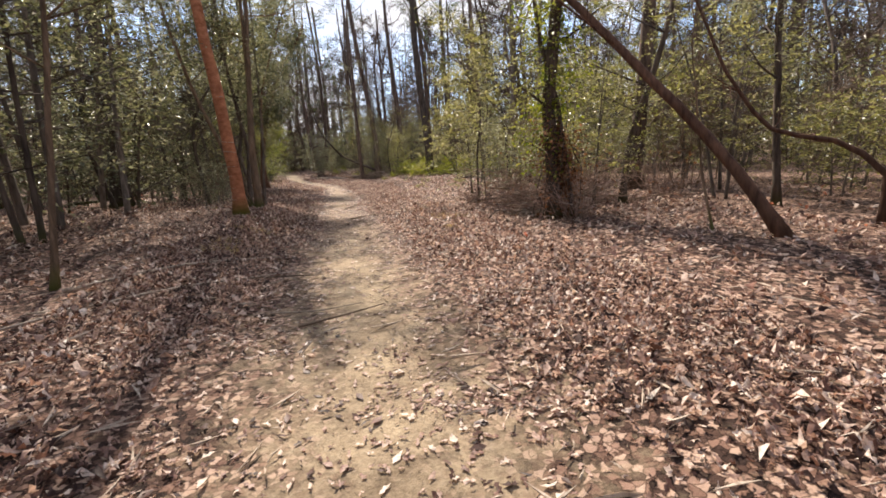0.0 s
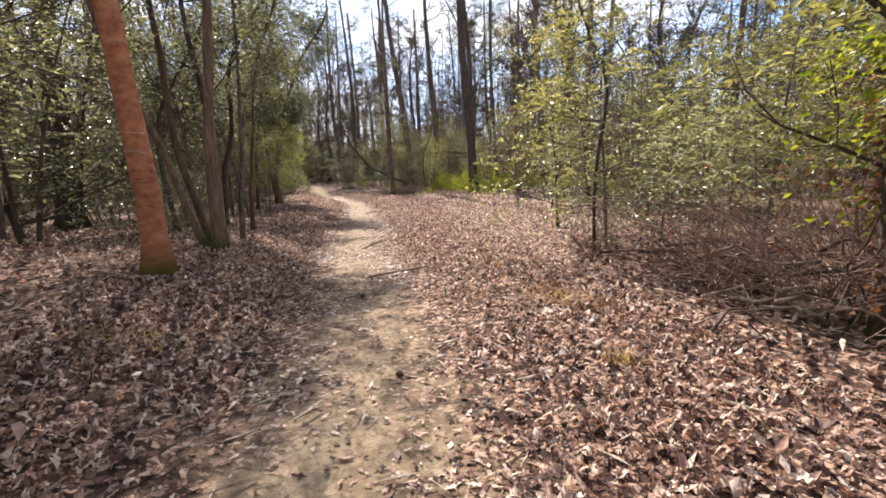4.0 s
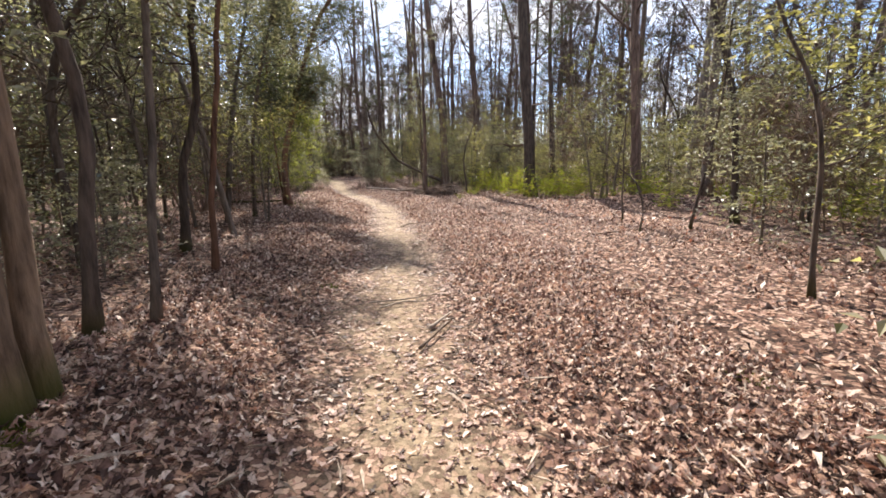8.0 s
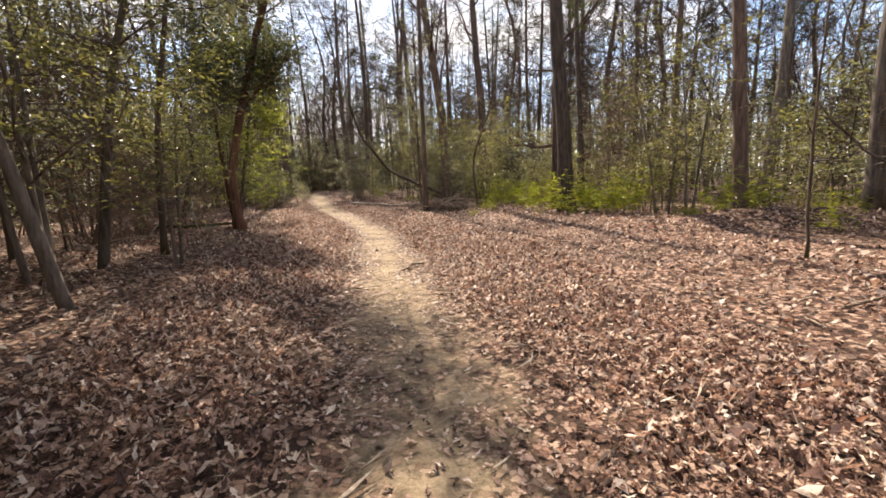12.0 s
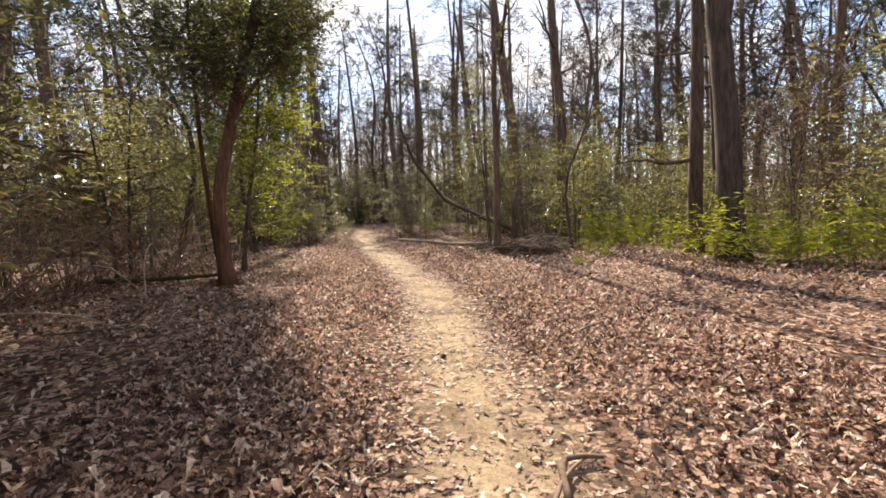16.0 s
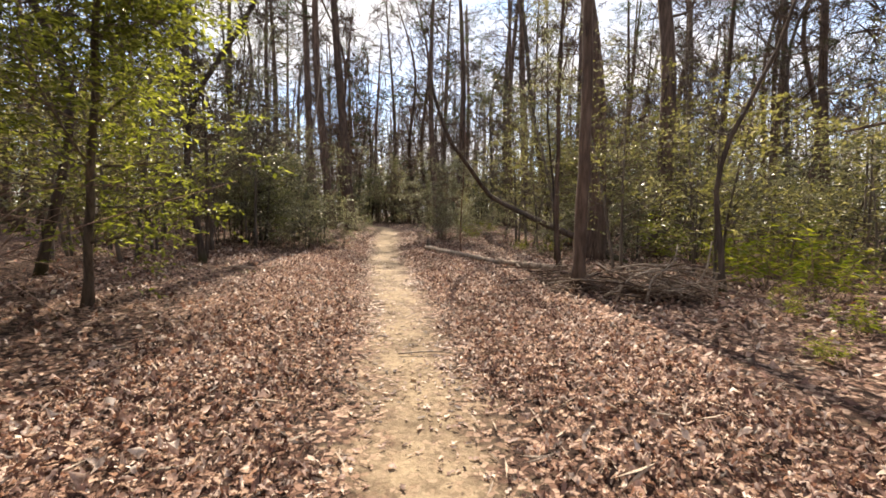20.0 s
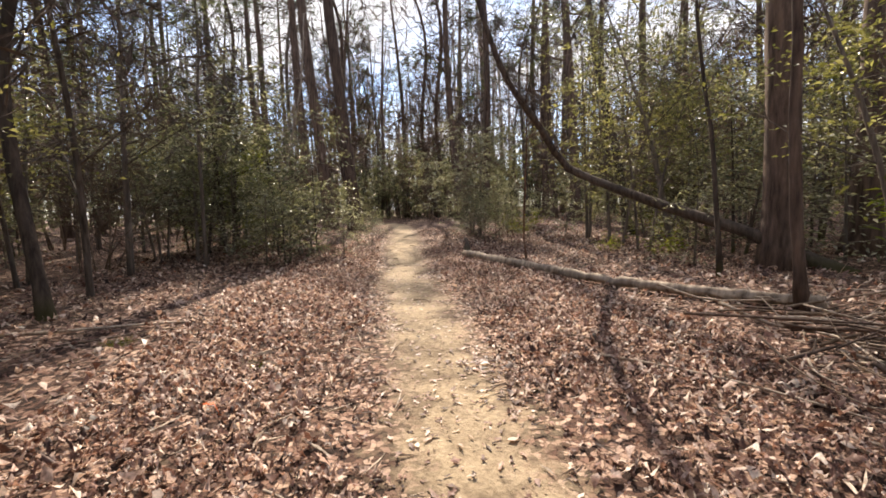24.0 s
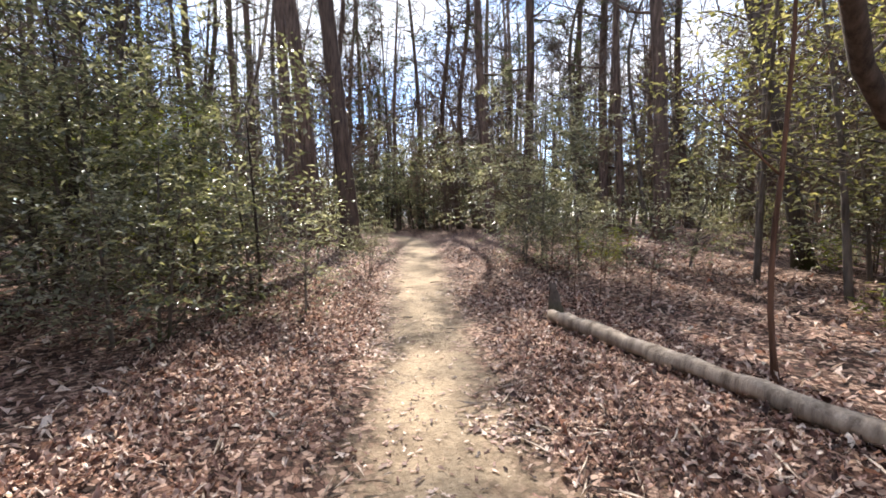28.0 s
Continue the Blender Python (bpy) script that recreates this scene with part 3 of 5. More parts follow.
own_tree("oak_tree", "bare hardwood leaning a little, brown furrowed bark", (-3.65, 43.5), [(-3.62, 43.48, 5.93), (-3.85, 43.52, 8.67)], 0.28, 20, BARK_PINE, 16, 16, 0.4, 4.0)
own_tree("pine_tree", "dark straight pine trunk rising from green cane", (-0.6, 32.48), [(-0.8, 32.53, 3.46), (-1.0, 32.6, 6.0), (-1.2, 32.6, 9.2)], 0.28, 22, BARK_DARK, 17, 14, 0.45, 3.2, leaf=NEEDLE, n_leaf=11, leaf_size=0.24, sides=12)
vine_tree = own_tree("vine_tree", "tree wrapped in vines and dry tangled stems", (2.3, 8.9), [(2.18, 8.94, 2.72), (2.32, 8.90, 4.21)], 0.15, 12, BARK_DARK, 18, 16, 0.14, 1.5, leaf=LEAF_LIGHT, leaf_size=0.085, n_leaf=9, dense=2, ivy=(5200, 0.13, 0.75, 0.80, LEAF_CANE, 0.08),
         stems=(((2.62, 8.75), [(2.5, 8.85, 1.2), (2.35, 8.86, 2.2), (2.1, 8.93, 3.2)], 0.05),))
cling(vine_tree, curve_pts([(0.05, 0, 0), (0.15, 0, 0.5), (0.1, 0, 1.0), (-0.05, 0, 1.9)], 14), np.random.default_rng(8), 2600, 0, 1, 0.45, LEAF_BROWN, 0.075, "dry_vines", "withered brown vine leaves")
for i in range(9):
    vr = np.random.default_rng(800 + i)
    a, h = vr.uniform(0, 6.28), vr.uniform(1.4, 3.4)
    q = vr.uniform(0.15, 0.55)
    b = Build()
    tube(b, curve_pts([(np.cos(a) * q, np.sin(a) * q, -0.02), (np.cos(a + 0.5) * q * 0.8, np.sin(a + 0.5) * q * 0.8, h * 0.35), (np.cos(a + 1.4) * 0.2, np.sin(a + 1.4) * 0.2, h * 0.7), (np.cos(a + 2) * 0.12 - 0.05, np.sin(a + 2) * 0.12, h)], 12) + vr.normal(0, 0.03, (12, 3)) * [[1, 1, 0.3]], [0.010, 0.008, 0.005], 5)
    part("vine_stem", b.mesh("vine_stem", BARK_DARK), vine_tree, "bare woody vine")
own_tree("leaning_tree", "bare dark tree leaning steeply over the leaves", (4.45, 5.51), [(3.95, 5.9, 1.0), (3.48, 6.31, 1.78), (2.75, 6.92, 2.85), (2.14, 7.43, 3.74), (1.2, 8.1, 5.4)], 0.08, 9, BARK_RED, 19, 9, 0.35, 2.2, sides=14)
own_tree("sapling", "thin bare sapling among fallen leaves", (3.81, 6.1), [(3.70, 6.17, 0.7), (3.61, 6.23, 1.39)], 0.022, 3.2, BARK_TAN, 20, 4, 0.5, 0.7, sides=6)
own_tree("bare_tree", "small crooked bare tree among brush", (4.29, 10.37), [(4.40, 10.32, 1.58), (4.83, 10.14, 3.12)], 0.085, 7, BARK_DARK, 21, 10, 0.3, 2.0, leaf=LEAF_PALE)
own_tree("arched_tree", "thin trunk arching low over the forest floor", (6.36, 6.24), [(6.3, 6.3, 0.92), (6.0, 6.6, 1.3), (5.3, 7.2, 1.6), (4.9, 7.5, 2.3)], 0.05, 4, BARK_RED, 22, 6, 0.3, 1.4)
own_tree("bare_tree", "slim dark understory trunk in leaves", (6.45, 8.38), [(6.33, 8.47, 2.22)], 0.07, 8, BARK_DARK, 23, 10, 0.3, 1.8, leaf=LEAF_PALE)
own_tree("sapling", "slender brown sapling with a bowed stem beside the trail", (-6.23, 14.12), [(-6.17, 14.18, 1.2), (-6.1, 14.25, 2.16), (-6.2, 14.2, 2.9), (-6.3, 14.1, 4.2)], 0.066, 9.5, BARK_DARK, 24, 16, 0.35, 1.6, leaf=LEAF_DARK, dense=2)
own_tree("sapling", "slender grey sapling beside the trail", (-5.89, 14.45), [(-5.80, 14.53, 1.68), (-5.72, 14.6, 2.68), (-5.70, 14.62, 3.2)], 0.042, 8.5, BARK_GREY, 25, 16, 0.4, 1.4, leaf=LEAF_DARK, dense=2)
own_tree("sapling", "dark leafy understory stem in shade", (-8.58, 18.52), [(-8.45, 18.62, 1.91), (-8.23, 18.78, 2.75), (-8.1, 18.88, 4.75), (-7.2, 19.6, 6.9), (-6.3, 20.3, 8.6)], 0.085, 9, BARK_DARK, 26, 28, 0.4, 2.2, leaf=LEAF_DARK, n_leaf=9, dense=2)
own_tree("holly_tree", "reddish leaning tree with dark evergreen crown arching over the trail", (-11.5, 29.2), [(-11.55, 29.15, 1.85), (-11.28, 29.35, 3.5), (-10.7, 29.4, 5.4), (-9.5, 28.9, 7.6), (-8.0, 28.4, 9.2)], 0.15, 9.6, BARK_RED, 28, 46, 0.6, 2.3, rise=0.3, leaf=LEAF_HOLLY, n_leaf=9, twigs=8, dense=3,
         stems=(((-11.5, 29.22), [(-11.55, 29.16, 1.85), (-11.25, 29.37, 3.5), (-10.4, 29.85, 4.9), (-9.4, 30.35, 5.9)], 0.08, 5.8), ((-11.75, 29.35), [(-11.95, 29.3, 2.4), (-12.0, 29.2, 4.5)], 0.06, 7.0)))
own_tree("bare_tree", "slim bare trunk at the thicket", (3.57, 22.39), [(3.23, 22.56, 3.56), (2.72, 22.84, 5.58)], 0.09, 11, BARK_DARK, 29, 12, 0.35, 2.2)
own_tree("sapling", "thin forked bare sapling", (1.14, 16.07), [(0.94, 16.22, 2.45), (0.62, 16.44, 3.35)], 0.035, 5, BARK_DARK, 30, 10, 0.35, 1.2, leaf=LEAF_LIGHT, n_leaf=4, sides=6)
own_tree("oak_tree", "grey hardwood trunk in the thicket", (7.5, 34.45), [(7.79, 34.33, 5.49)], 0.2, 18, BARK_GREY, 31, 14, 0.4, 3.5)
own_tree("sapling", "slim reddish sapling beside the trail", (-6.9, 16.92), [(-6.81, 16.98, 1.68), (-6.65, 17.09, 2.91), (-6.62, 17.11, 3.61), (-6.0, 17.4, 5.8), (-5.3, 17.6, 7.6)], 0.052, 8, BARK_RED, 32, 18, 0.48, 1.9, leaf=LEAF_DARK, n_leaf=9, dense=2)
# extra tree whose leaning crown is added to shade ground left of the trail
own_tree("evergreen_tree", "slim dark understory evergreen added to shade the ground", (-10.3, 24.2), [(-10.2, 24.2, 2.0), (-9.8, 24.3, 4.5), (-9.0, 24.5, 7.5)], 0.06, 9.5, BARK_DARK, 52, 26, 0.5, 2.2, leaf=LEAF_DARK, n_leaf=9, dense=2)
own_tree("oak_tree", "grey-brown hardwood trunk in the thicket", (2.87, 27.79), [(2.65, 27.90, 3.87), (2.45, 28.00, 7.02)], 0.19, 17, BARK_PINE, 33, 14, 0.35, 3.0)
own_tree("oak_tree", "grey-brown hardwood trunk in the thicket", (4.46, 25.9), [(4.38, 25.96, 3.41), (4.41, 25.94, 6.00)], 0.17, 16, BARK_GREY, 34, 14, 0.35, 3.0)
own_tree("bare_tree", "dark bare trunk beyond the cane", (1.15, 37.66), [(0.98, 37.76, 4.37)], 0.16, 15, BARK_DARK, 35, 12, 0.35, 2.8)
own_tree("sapling", "bare crooked sapling beside the brush pile", (-3.91, 35.88), [(-4.01, 35.91, 2.74), (-3.78, 35.84, 3.37), (-3.47, 35.74, 4.14)], 0.055, 6, BARK_DARK, 36, 8, 0.45, 1.4, sides=8)
own_tree("pine_tree", "tall straight reddish pine trunk by the trail", (-19.2, 50.65), [(-19.5, 50.5, 4.88), (-19.8, 50.35, 9.0), (-20.1, 50.2, 13.7)], 0.30, 24, BARK_PINE, 37, 14, 0.55, 3.2, leaf=NEEDLE, n_leaf=11, leaf_size=0.24, sides=12)
own_tree("pine_tree", "tall straight reddish pine trunk by the trail", (-21.2, 51.6), [(-21.5, 51.4, 5.2), (-21.9, 51.2, 10.5)], 0.30, 24, BARK_PINE, 38, 14, 0.55, 3.2, leaf=NEEDLE, n_leaf=11, leaf_size=0.24, sides=12)
own_tree("pine_tree", "tall straight reddish pine trunk by the trail", (-23.6, 53.5), [(-23.9, 53.4, 7.0)], 0.28, 24, BARK_PINE, 39, 14, 0.55, 3.2, leaf=NEEDLE, n_leaf=11, leaf_size=0.24)
own_tree("dead_tree", "pale thin dead stem leaning towards the trail", (-20.4, 46.4), [(-20.00, 46.94, 3.46), (-19.50, 47.48, 7.01)], 0.07, 9, DEADWOOD, 40, 6, 0.4, 1.0)
own_tree("fallen_tree", "mossy dark tree leaning low over the thicket, bent at an elbow", (-4.9, 41.2), [(-5.9, 41.6, 0.65), (-7.6, 42.27, 1.36), (-8.7, 42.7, 1.86), (-9.3, 42.9, 2.16), (-10.0, 42.22, 3.15), (-10.7, 41.5, 4.3), (-11.0, 41.2, 5.4)], 0.125, 6.0, BARK_DARK, 41, 6, 0.6, 1.4, sides=12)
own_tree("oak_tree", "tall brown hardwood trunk", (-9.4, 55.5), [(-9.6, 55.5, 6.2), (-9.9, 55.5, 11.0)], 0.28, 21, BARK_PINE, 42, 14, 0.4, 3.5)
own_tree("oak_tree", "slim brown hardwood trunk", (-10.6, 58.0), [(-10.9, 58, 7.0)], 0.18, 20, BARK_PINE, 43, 14, 0.4, 3.0)
own_tree("bare_tree", "slim dark sapling trunk", (-6.92, 40.61), [(-7.02, 40.65, 1.62), (-7.10, 40.68, 2.57), (-7.24, 40.74, 3.64)], 0.04, 8, BARK_DARK, 44, 8, 0.4, 1.6, leaf=LEAF_PALE)
own_tree("sapling", "straight slim sapling at the thicket's edge", (-17.6, 40.5), [(-17.56, 40.54, 3.10), (-17.48, 40.64, 5.28)], 0.05, 8, BARK_GREY, 45, 10, 0.3, 1.4, leaf=LEAF_DARK)
own_tree("sapling", "thin leafless sapling beside the fallen log", (-10.27, 42.33), [(-10.33, 42.36, 0.93), (-10.27, 42.34, 2.25)], 0.025, 4.5, BARK_RED, 46, 6, 0.4, 0.9, sides=6)
own_tree("bare_tree", "dark leaning trunk beyond the log", (-7.45, 49.4), [(-7.95, 49.58, 3.2), (-8.55, 49.81, 6.3)], 0.17, 15, BARK_DARK, 47, 12, 0.35, 2.8)
own_tree("oak_tree", "dark hardwood trunk beyond the log", (-6.2, 56.0), [(-6.3, 56, 6.0)], 0.24, 19, BARK_PINE, 48, 14, 0.4, 3.0)
own_tree("maple_tree", "slim reddish trunk at the brush pile", (-6.75, 38.2), [(-6.87, 38.25, 1.70), (-6.90, 38.26, 2.86)], 0.06, 10, BARK_PINE, 49, 8, 0.4, 1.8, leaf=LEAF_PALE)

for i, (x, y) in enumerate(((-12.35, 45.2), (-12.0, 45.7), (-11.6, 45.4), (-11.2, 46.0), (-12.15, 46.5), (-10.9, 45.2), (-11.5, 47.0))):
    own_tree("seedling", "thin reddish young stem beside the fallen log", (x, y), [(x + 0.03, y, 0.6)], 0.009, 1.25 + 0.15 * (i % 3), BARK_RED, 560 + i, 5, 0.4, 0.35, leaf=LEAF_PALE, leaf_size=0.06, n_leaf=4, group="young stems", sides=6, span=0.2, twigs=2)
own_tree("young_evergreen", "young evergreen with pale layered sunlit leaves by the trail", (-12.95, 49.3), [(-12.9, 49.3, 1.8)], 0.035, 4.6, BARK_GREY, 57, 18, 0.16, 2.3, rise=0.06, leaf=LEAF_PALE, leaf_size=0.1, n_leaf=14, span=0.75, twigs=6, sides=8)
own_tree("oak_sapling", "straight reddish young trunk rising beside the brush pile", (-6.35, 35.95), [(-6.33, 35.96, 1.5), (-6.3, 35.98, 2.8), (-6.32, 35.98, 3.6)], 0.12, 13, BARK_PINE, 50, 10, 0.42, 2.2, sides=12)

own_tree("evergreen_tree", "leafy evergreen with bright sunlit leaves beside the trail", (-12.8, 31.5), [(-12.5, 31.4, 1.6), (-12.0, 31.2, 3.4)], 0.06, 6.4, BARK_GREY, 51, 26, 0.22, 1.8, rise=0.2, leaf=LEAF_VIVID, leaf_size=0.1, n_leaf=8, twigs=7, dense=2)
own_tree("sapling", "thin crooked sapling bent over the leaves", (0.69, 20.69), [(0.68, 20.7, 0.98), (0.55, 20.79, 1.28), (0.09, 21.12, 1.77)], 0.024, 2.2, BARK_DARK, 52, 4, 0.3, 0.7, sides=6)
own_tree("sapling", "thin straight leafless sapling", (0.9, 22.7), [(0.84, 22.73, 1.94), (0.85, 22.73, 2.92)], 0.026, 5, BARK_DARK, 53, 7, 0.3, 0.9, sides=6)
own_tree("sapling", "slim leafy sapling at the edge of the brush", (1.06, 12.83), [(1.10, 12.82, 1.91), (1.2, 12.79, 2.77), (0.81, 12.9, 3.89)], 0.032, 5.5, BARK_DARK, 54, 14, 0.2, 1.3, rise=0.2, leaf=LEAF_LIGHT, n_leaf=8, dense=2, sides=8)
own_tree("sapling", "slim leafy sapling in the thicket", (1.95, 21.2), [(2.3, 21.1, 2.6), (2.4, 21.1, 4.6)], 0.035, 6.5, BARK_DARK, 55, 12, 0.25, 1.3, leaf=LEAF_PALE, n_leaf=7, dense=2, sides=8)

# ---- prototypes of the woods, kept far behind the walk ----
def proto_pine(seed, h, r0):
    r = np.random.default_rng(seed)
    e = thing("pine_tree", "tall straight pine with bare lower trunk", "tree", "pines of the wood")
    line = curve_pts([(0, 0, -0.3), (r.normal() * 0.15, r.normal() * 0.15, h * 0.4), (r.normal() * 0.4, r.normal() * 0.4, h)], 22)
    b, bt, bl, tips = Build(), Build(), Build(), []
    tube(b, line, flare(line, r0, r0 * 0.3), 8, 0.05, r)
    part("trunk", b.mesh("trunk", BARK_PINE), e)
    limb_set(bt, line, r0, r, 17, 0.36, 0.99, 4.2, 0.25, 3, 4, tips, 1)
    limb_set(bt, line, r0, r, 4, 0.12, 0.36, 1.8, 0.1, 3, 2, None, 1)
    tagged(part("branchwork", bt.mesh("branchwork", BARK_PINE), e), kind="stuff")
    o, d = np.array([t[0] for t in tips]), np.array([t[1] for t in tips])
    o = np.repeat(o, 2, 0) + r.standard_normal((len(o) * 2, 3)) * 0.22
    d = np.repeat(d, 2, 0) + r.standard_normal((len(d) * 2, 3)) * 0.5
    sprays(bl, None, o, d, r, 13, 0.6, 0.24, 0.085, 0.1, 1.0)
    tagged(part("needle_foliage", bl.mesh("needle_foliage", NEEDLE, False), e), kind="stuff")
    return e


def proto_bare(seed, h, r0, mat, fork=0.0):
    r = np.random.default_rng(seed)
    e = thing("bare_tree", "bare winter hardwood with fine twigs", "tree", "hardwoods of the wood")
    w = h * 0.035
    line = curve_pts([(0, 0, -0.3), (r.normal() * w, r.normal() * w, h * 0.3), (r.normal() * w * 1.5, r.normal() * w * 1.5, h * 0.65), (r.normal() * w * 2, r.normal() * w * 2, h)], 20)
    b, bt = Build(), Build()
    tube(b, line, flare(line, r0, r0 * 0.25), 7, 0.05, r)
    part("trunk", b.mesh("trunk", mat), e)
    tips, bw = [], Build()
    limb_set(bt, line, r0, r, 15, 0.22, 0.98, h * 0.26, 0.8, 3, 5, tips, 2)
    o, d = np.repeat(np.array([q[0] for q in tips]), 6, 0), np.repeat(np.array([q[1] for q in tips]), 6, 0)
    d = d + r.standard_normal(d.shape) * 0.7
    leaves(bw, o - d * r.uniform(0, 0.6, (len(o), 1)), d, r.standard_normal(d.shape), 0.045 * h * r.uniform(0.4, 1.3, len(o)), 0.011)
    tagged(part("twig_spray", bw.mesh("twig_spray", mat, False), e), kind="stuff")
    tagged(part("branchwork", bt.mesh("branchwork", mat), e), kind="stuff")
    return e


def proto_understory(seed, h, leaf, mat, stems=2, size=0.095, name="understory_tree", label="evergreen understory tree with glossy small leaves", base=0.14, n_leaf=7, spread=0.42, group="understory of the wood", thin=1.0, dup=1):
    r = np.random.default_rng(seed)
    e = thing(name, label, "tree" if h > 2.2 else "shrub", group)
    bt, bl, tips = Build(), Build(), []
    for k in range(stems):
        a = r.uniform(0, 6.28)
        lean = r.uniform(0.05, 0.28)
        hh = h * r.uniform(0.75, 1.05)
        x0 = np.array([np.cos(a), np.sin(a), 0]) * 0.12 * (stems > 1)
        line = curve_pts([x0 + [0, 0, -0.15], x0 + [np.cos(a) * lean * hh * 0.3, np.sin(a) * lean * hh * 0.3, hh * 0.4], x0 + [np.cos(a) * lean * hh, np.sin(a) * lean * hh, hh]], 16)
        rr = 0.006 * h / max(1, stems) ** 0.4 + 0.006
        b = Build()
        tube(b, line, [rr * 1.5, rr, rr * 0.3], 6, 0.05, r)
        part("stem", b.mesh("stem", mat), e)
        limb_set(bt, line, rr * 1.6, r, int(10 * thin) + 4, base, 0.98, h * spread, 0.25, 3, 6, tips, 1)
    tagged(part("branchwork", bt.mesh("branchwork", mat), e), kind="stuff")
    o, d = np.array([t[0] for t in tips]), np.array([t[1] for t in tips])
    m = dup
    o = np.repeat(o, m, 0) + r.standard_normal((len(o) * m, 3)) * 0.10
    d = np.repeat(d, m, 0) * [1, 1, 0.35] + r.standard_normal((len(d) * m, 3)) * [0.5, 0.5, 0.15]
    sprays(bl, None, o, d, r, n_leaf, 0.55, size)
    tagged(part("foliage", bl.mesh("foliage", leaf, False), e), kind="stuff")
    return e


def proto_cane(seed, h):
    r = np.random.default_rng(seed)
    e = thing("cane_clump", "clump of yellow-green cane with long blades", "cane", "cane of the wood")
    bt, bl = Build(), Build()
    for k in range(16):
        a, q = r.uniform(0, 6.28), r.uniform(0, 0.6)
        p = np.array([np.cos(a) * q, np.sin(a) * q, -0.05])
        hh = h * r.uniform(0.5, 1.1)
        tip = p + np.array([r.normal() * 0.25, r.normal() * 0.25, hh])
        line = curve_pts([p, (p + tip) / 2 + r.standard_normal(3) * 0.04, tip], 6)
        tube(bt, line, [0.006, 0.003], 4)
        m = 16
        f = r.uniform(0.25, 1, m)
        at = p + (tip - p) * f[:, None]
        az = r.uniform(0, 6.28, m)
        al = np.stack([np.cos(az), np.sin(az), r.uniform(-0.4, 0.5, m)], 1)
        ln = r.uniform(0.10, 0.24, m)
        leaves(bl, at, al, np.array([0, 0, 1.0]) + r.standard_normal((m, 3)) * 0.4, ln, ln * 0.16)
    tagged(part("stalk_mass", bt.mesh("stalk_mass", TWIG), e), kind="stuff")
    tagged(part("blade_mass", bl.mesh("blade_mass", LEAF_CANE, False), e), kind="stuff")
    return e


def proto_brush(seed, h=1.1, spread=0.9, leafy_bits=True):
    """A dead, leafless shrub of many arching stems."""
    r = np.random.default_rng(seed)
    e = thing("dead_shrub", "tangle of dry leafless shrub stems", "shrub", "dry brush")
    b = Build()
    for k in range(34):
        a = r.uniform(0, 6.28)
        p = np.array([np.cos(a), np.sin(a), 0]) * r.uniform(0, 0.35)
        d = unit((np.cos(a + r.normal() * 0.6), np.sin(a + r.normal() * 0.6), r.uniform(0.4, 2.0)))
        ln = h * r.uniform(0.5, 1.3)
        q = p + d * ln * 0.6
        tube(b, curve_pts([p, q, q + (d * [1.4, 1.4, 0.1] + r.standard_normal(3) * 0.3) * ln * 0.5], 6), [0.008, 0.003], 3)
        for j in range(4):
            s = p + d * ln * r.uniform(0.25, 0.6)
            dd = unit(d + r.standard_normal(3) * 0.7)
            tube(b, [s, s + dd * ln * 0.22, s + dd * ln * 0.45 + r.standard_normal(3) * 0.05], [0.004, 0.0015], 3)
    tagged(part("stem_tangle", b.mesh("stem_tangle", BRUSHWOOD), e), kind="stuff")
    if leafy_bits:
        bl = Build()
        m = 90
        a = r.uniform(0, 6.28, m)
        at = np.stack([np.cos(a) * r.uniform(0, spread, m), np.sin(a) * r.uniform(0, spread, m), r.uniform(0.1, h, m)], 1)
        leaves(bl, at, r.standard_normal((m, 3)), r.standard_normal((m, 3)), 0.07, 0.035)
        tagged(part("withered_foliage", bl.mesh("withered_foliage", LEAF_BROWN, False), e), kind="stuff")
    return e


def proto_thicket(seed, h):
    """Slender leafless shrub stems with a haze of twigs."""
    r = np.random.default_rng(seed)
    e = thing("bare_shrub", "slender leafless shrub stems with a haze of brown twigs", "shrub", "bare shrubs of the wood")
    b, tips, bw = Build(), [], Build()
    for k in range(5):
        p = np.array([r.normal() * 0.35, r.normal() * 0.35, -0.1])
        hh = h * r.uniform(0.6, 1.05)
        line = curve_pts([p, p + [r.normal() * 0.06 * h, r.normal() * 0.06 * h, hh * 0.5], p + [r.normal() * 0.13 * h, r.normal() * 0.13 * h, hh]], 10)
        bs = Build()
        tube(bs, line, [0.004 * h + 0.004, 0.004], 5)
        part("stem", bs.mesh("stem", TWIG), e)
        limb_set(b, line, 0.006 * h, r, 11, 0.2, 0.98, h * 0.26, 0.9, 3, 4, tips, 1)
    o, d = np.repeat(np.array([q[0] for q in tips]), 2, 0), np.repeat(np.array([q[1] for q in tips]), 2, 0)
    d = d + r.standard_normal(d.shape) * 0.5
    leaves(bw, o, d, r.standard_normal(d.shape), 0.11 * h * r.uniform(0.5, 1.3, len(o)), 0.011)
    tagged(part("branchwork", b.mesh("branchwork", TWIG), e), kind="stuff")
    tagged(part("twig_spray", bw.mesh("twig_spray", TWIG, False), e), kind="stuff")
    return e


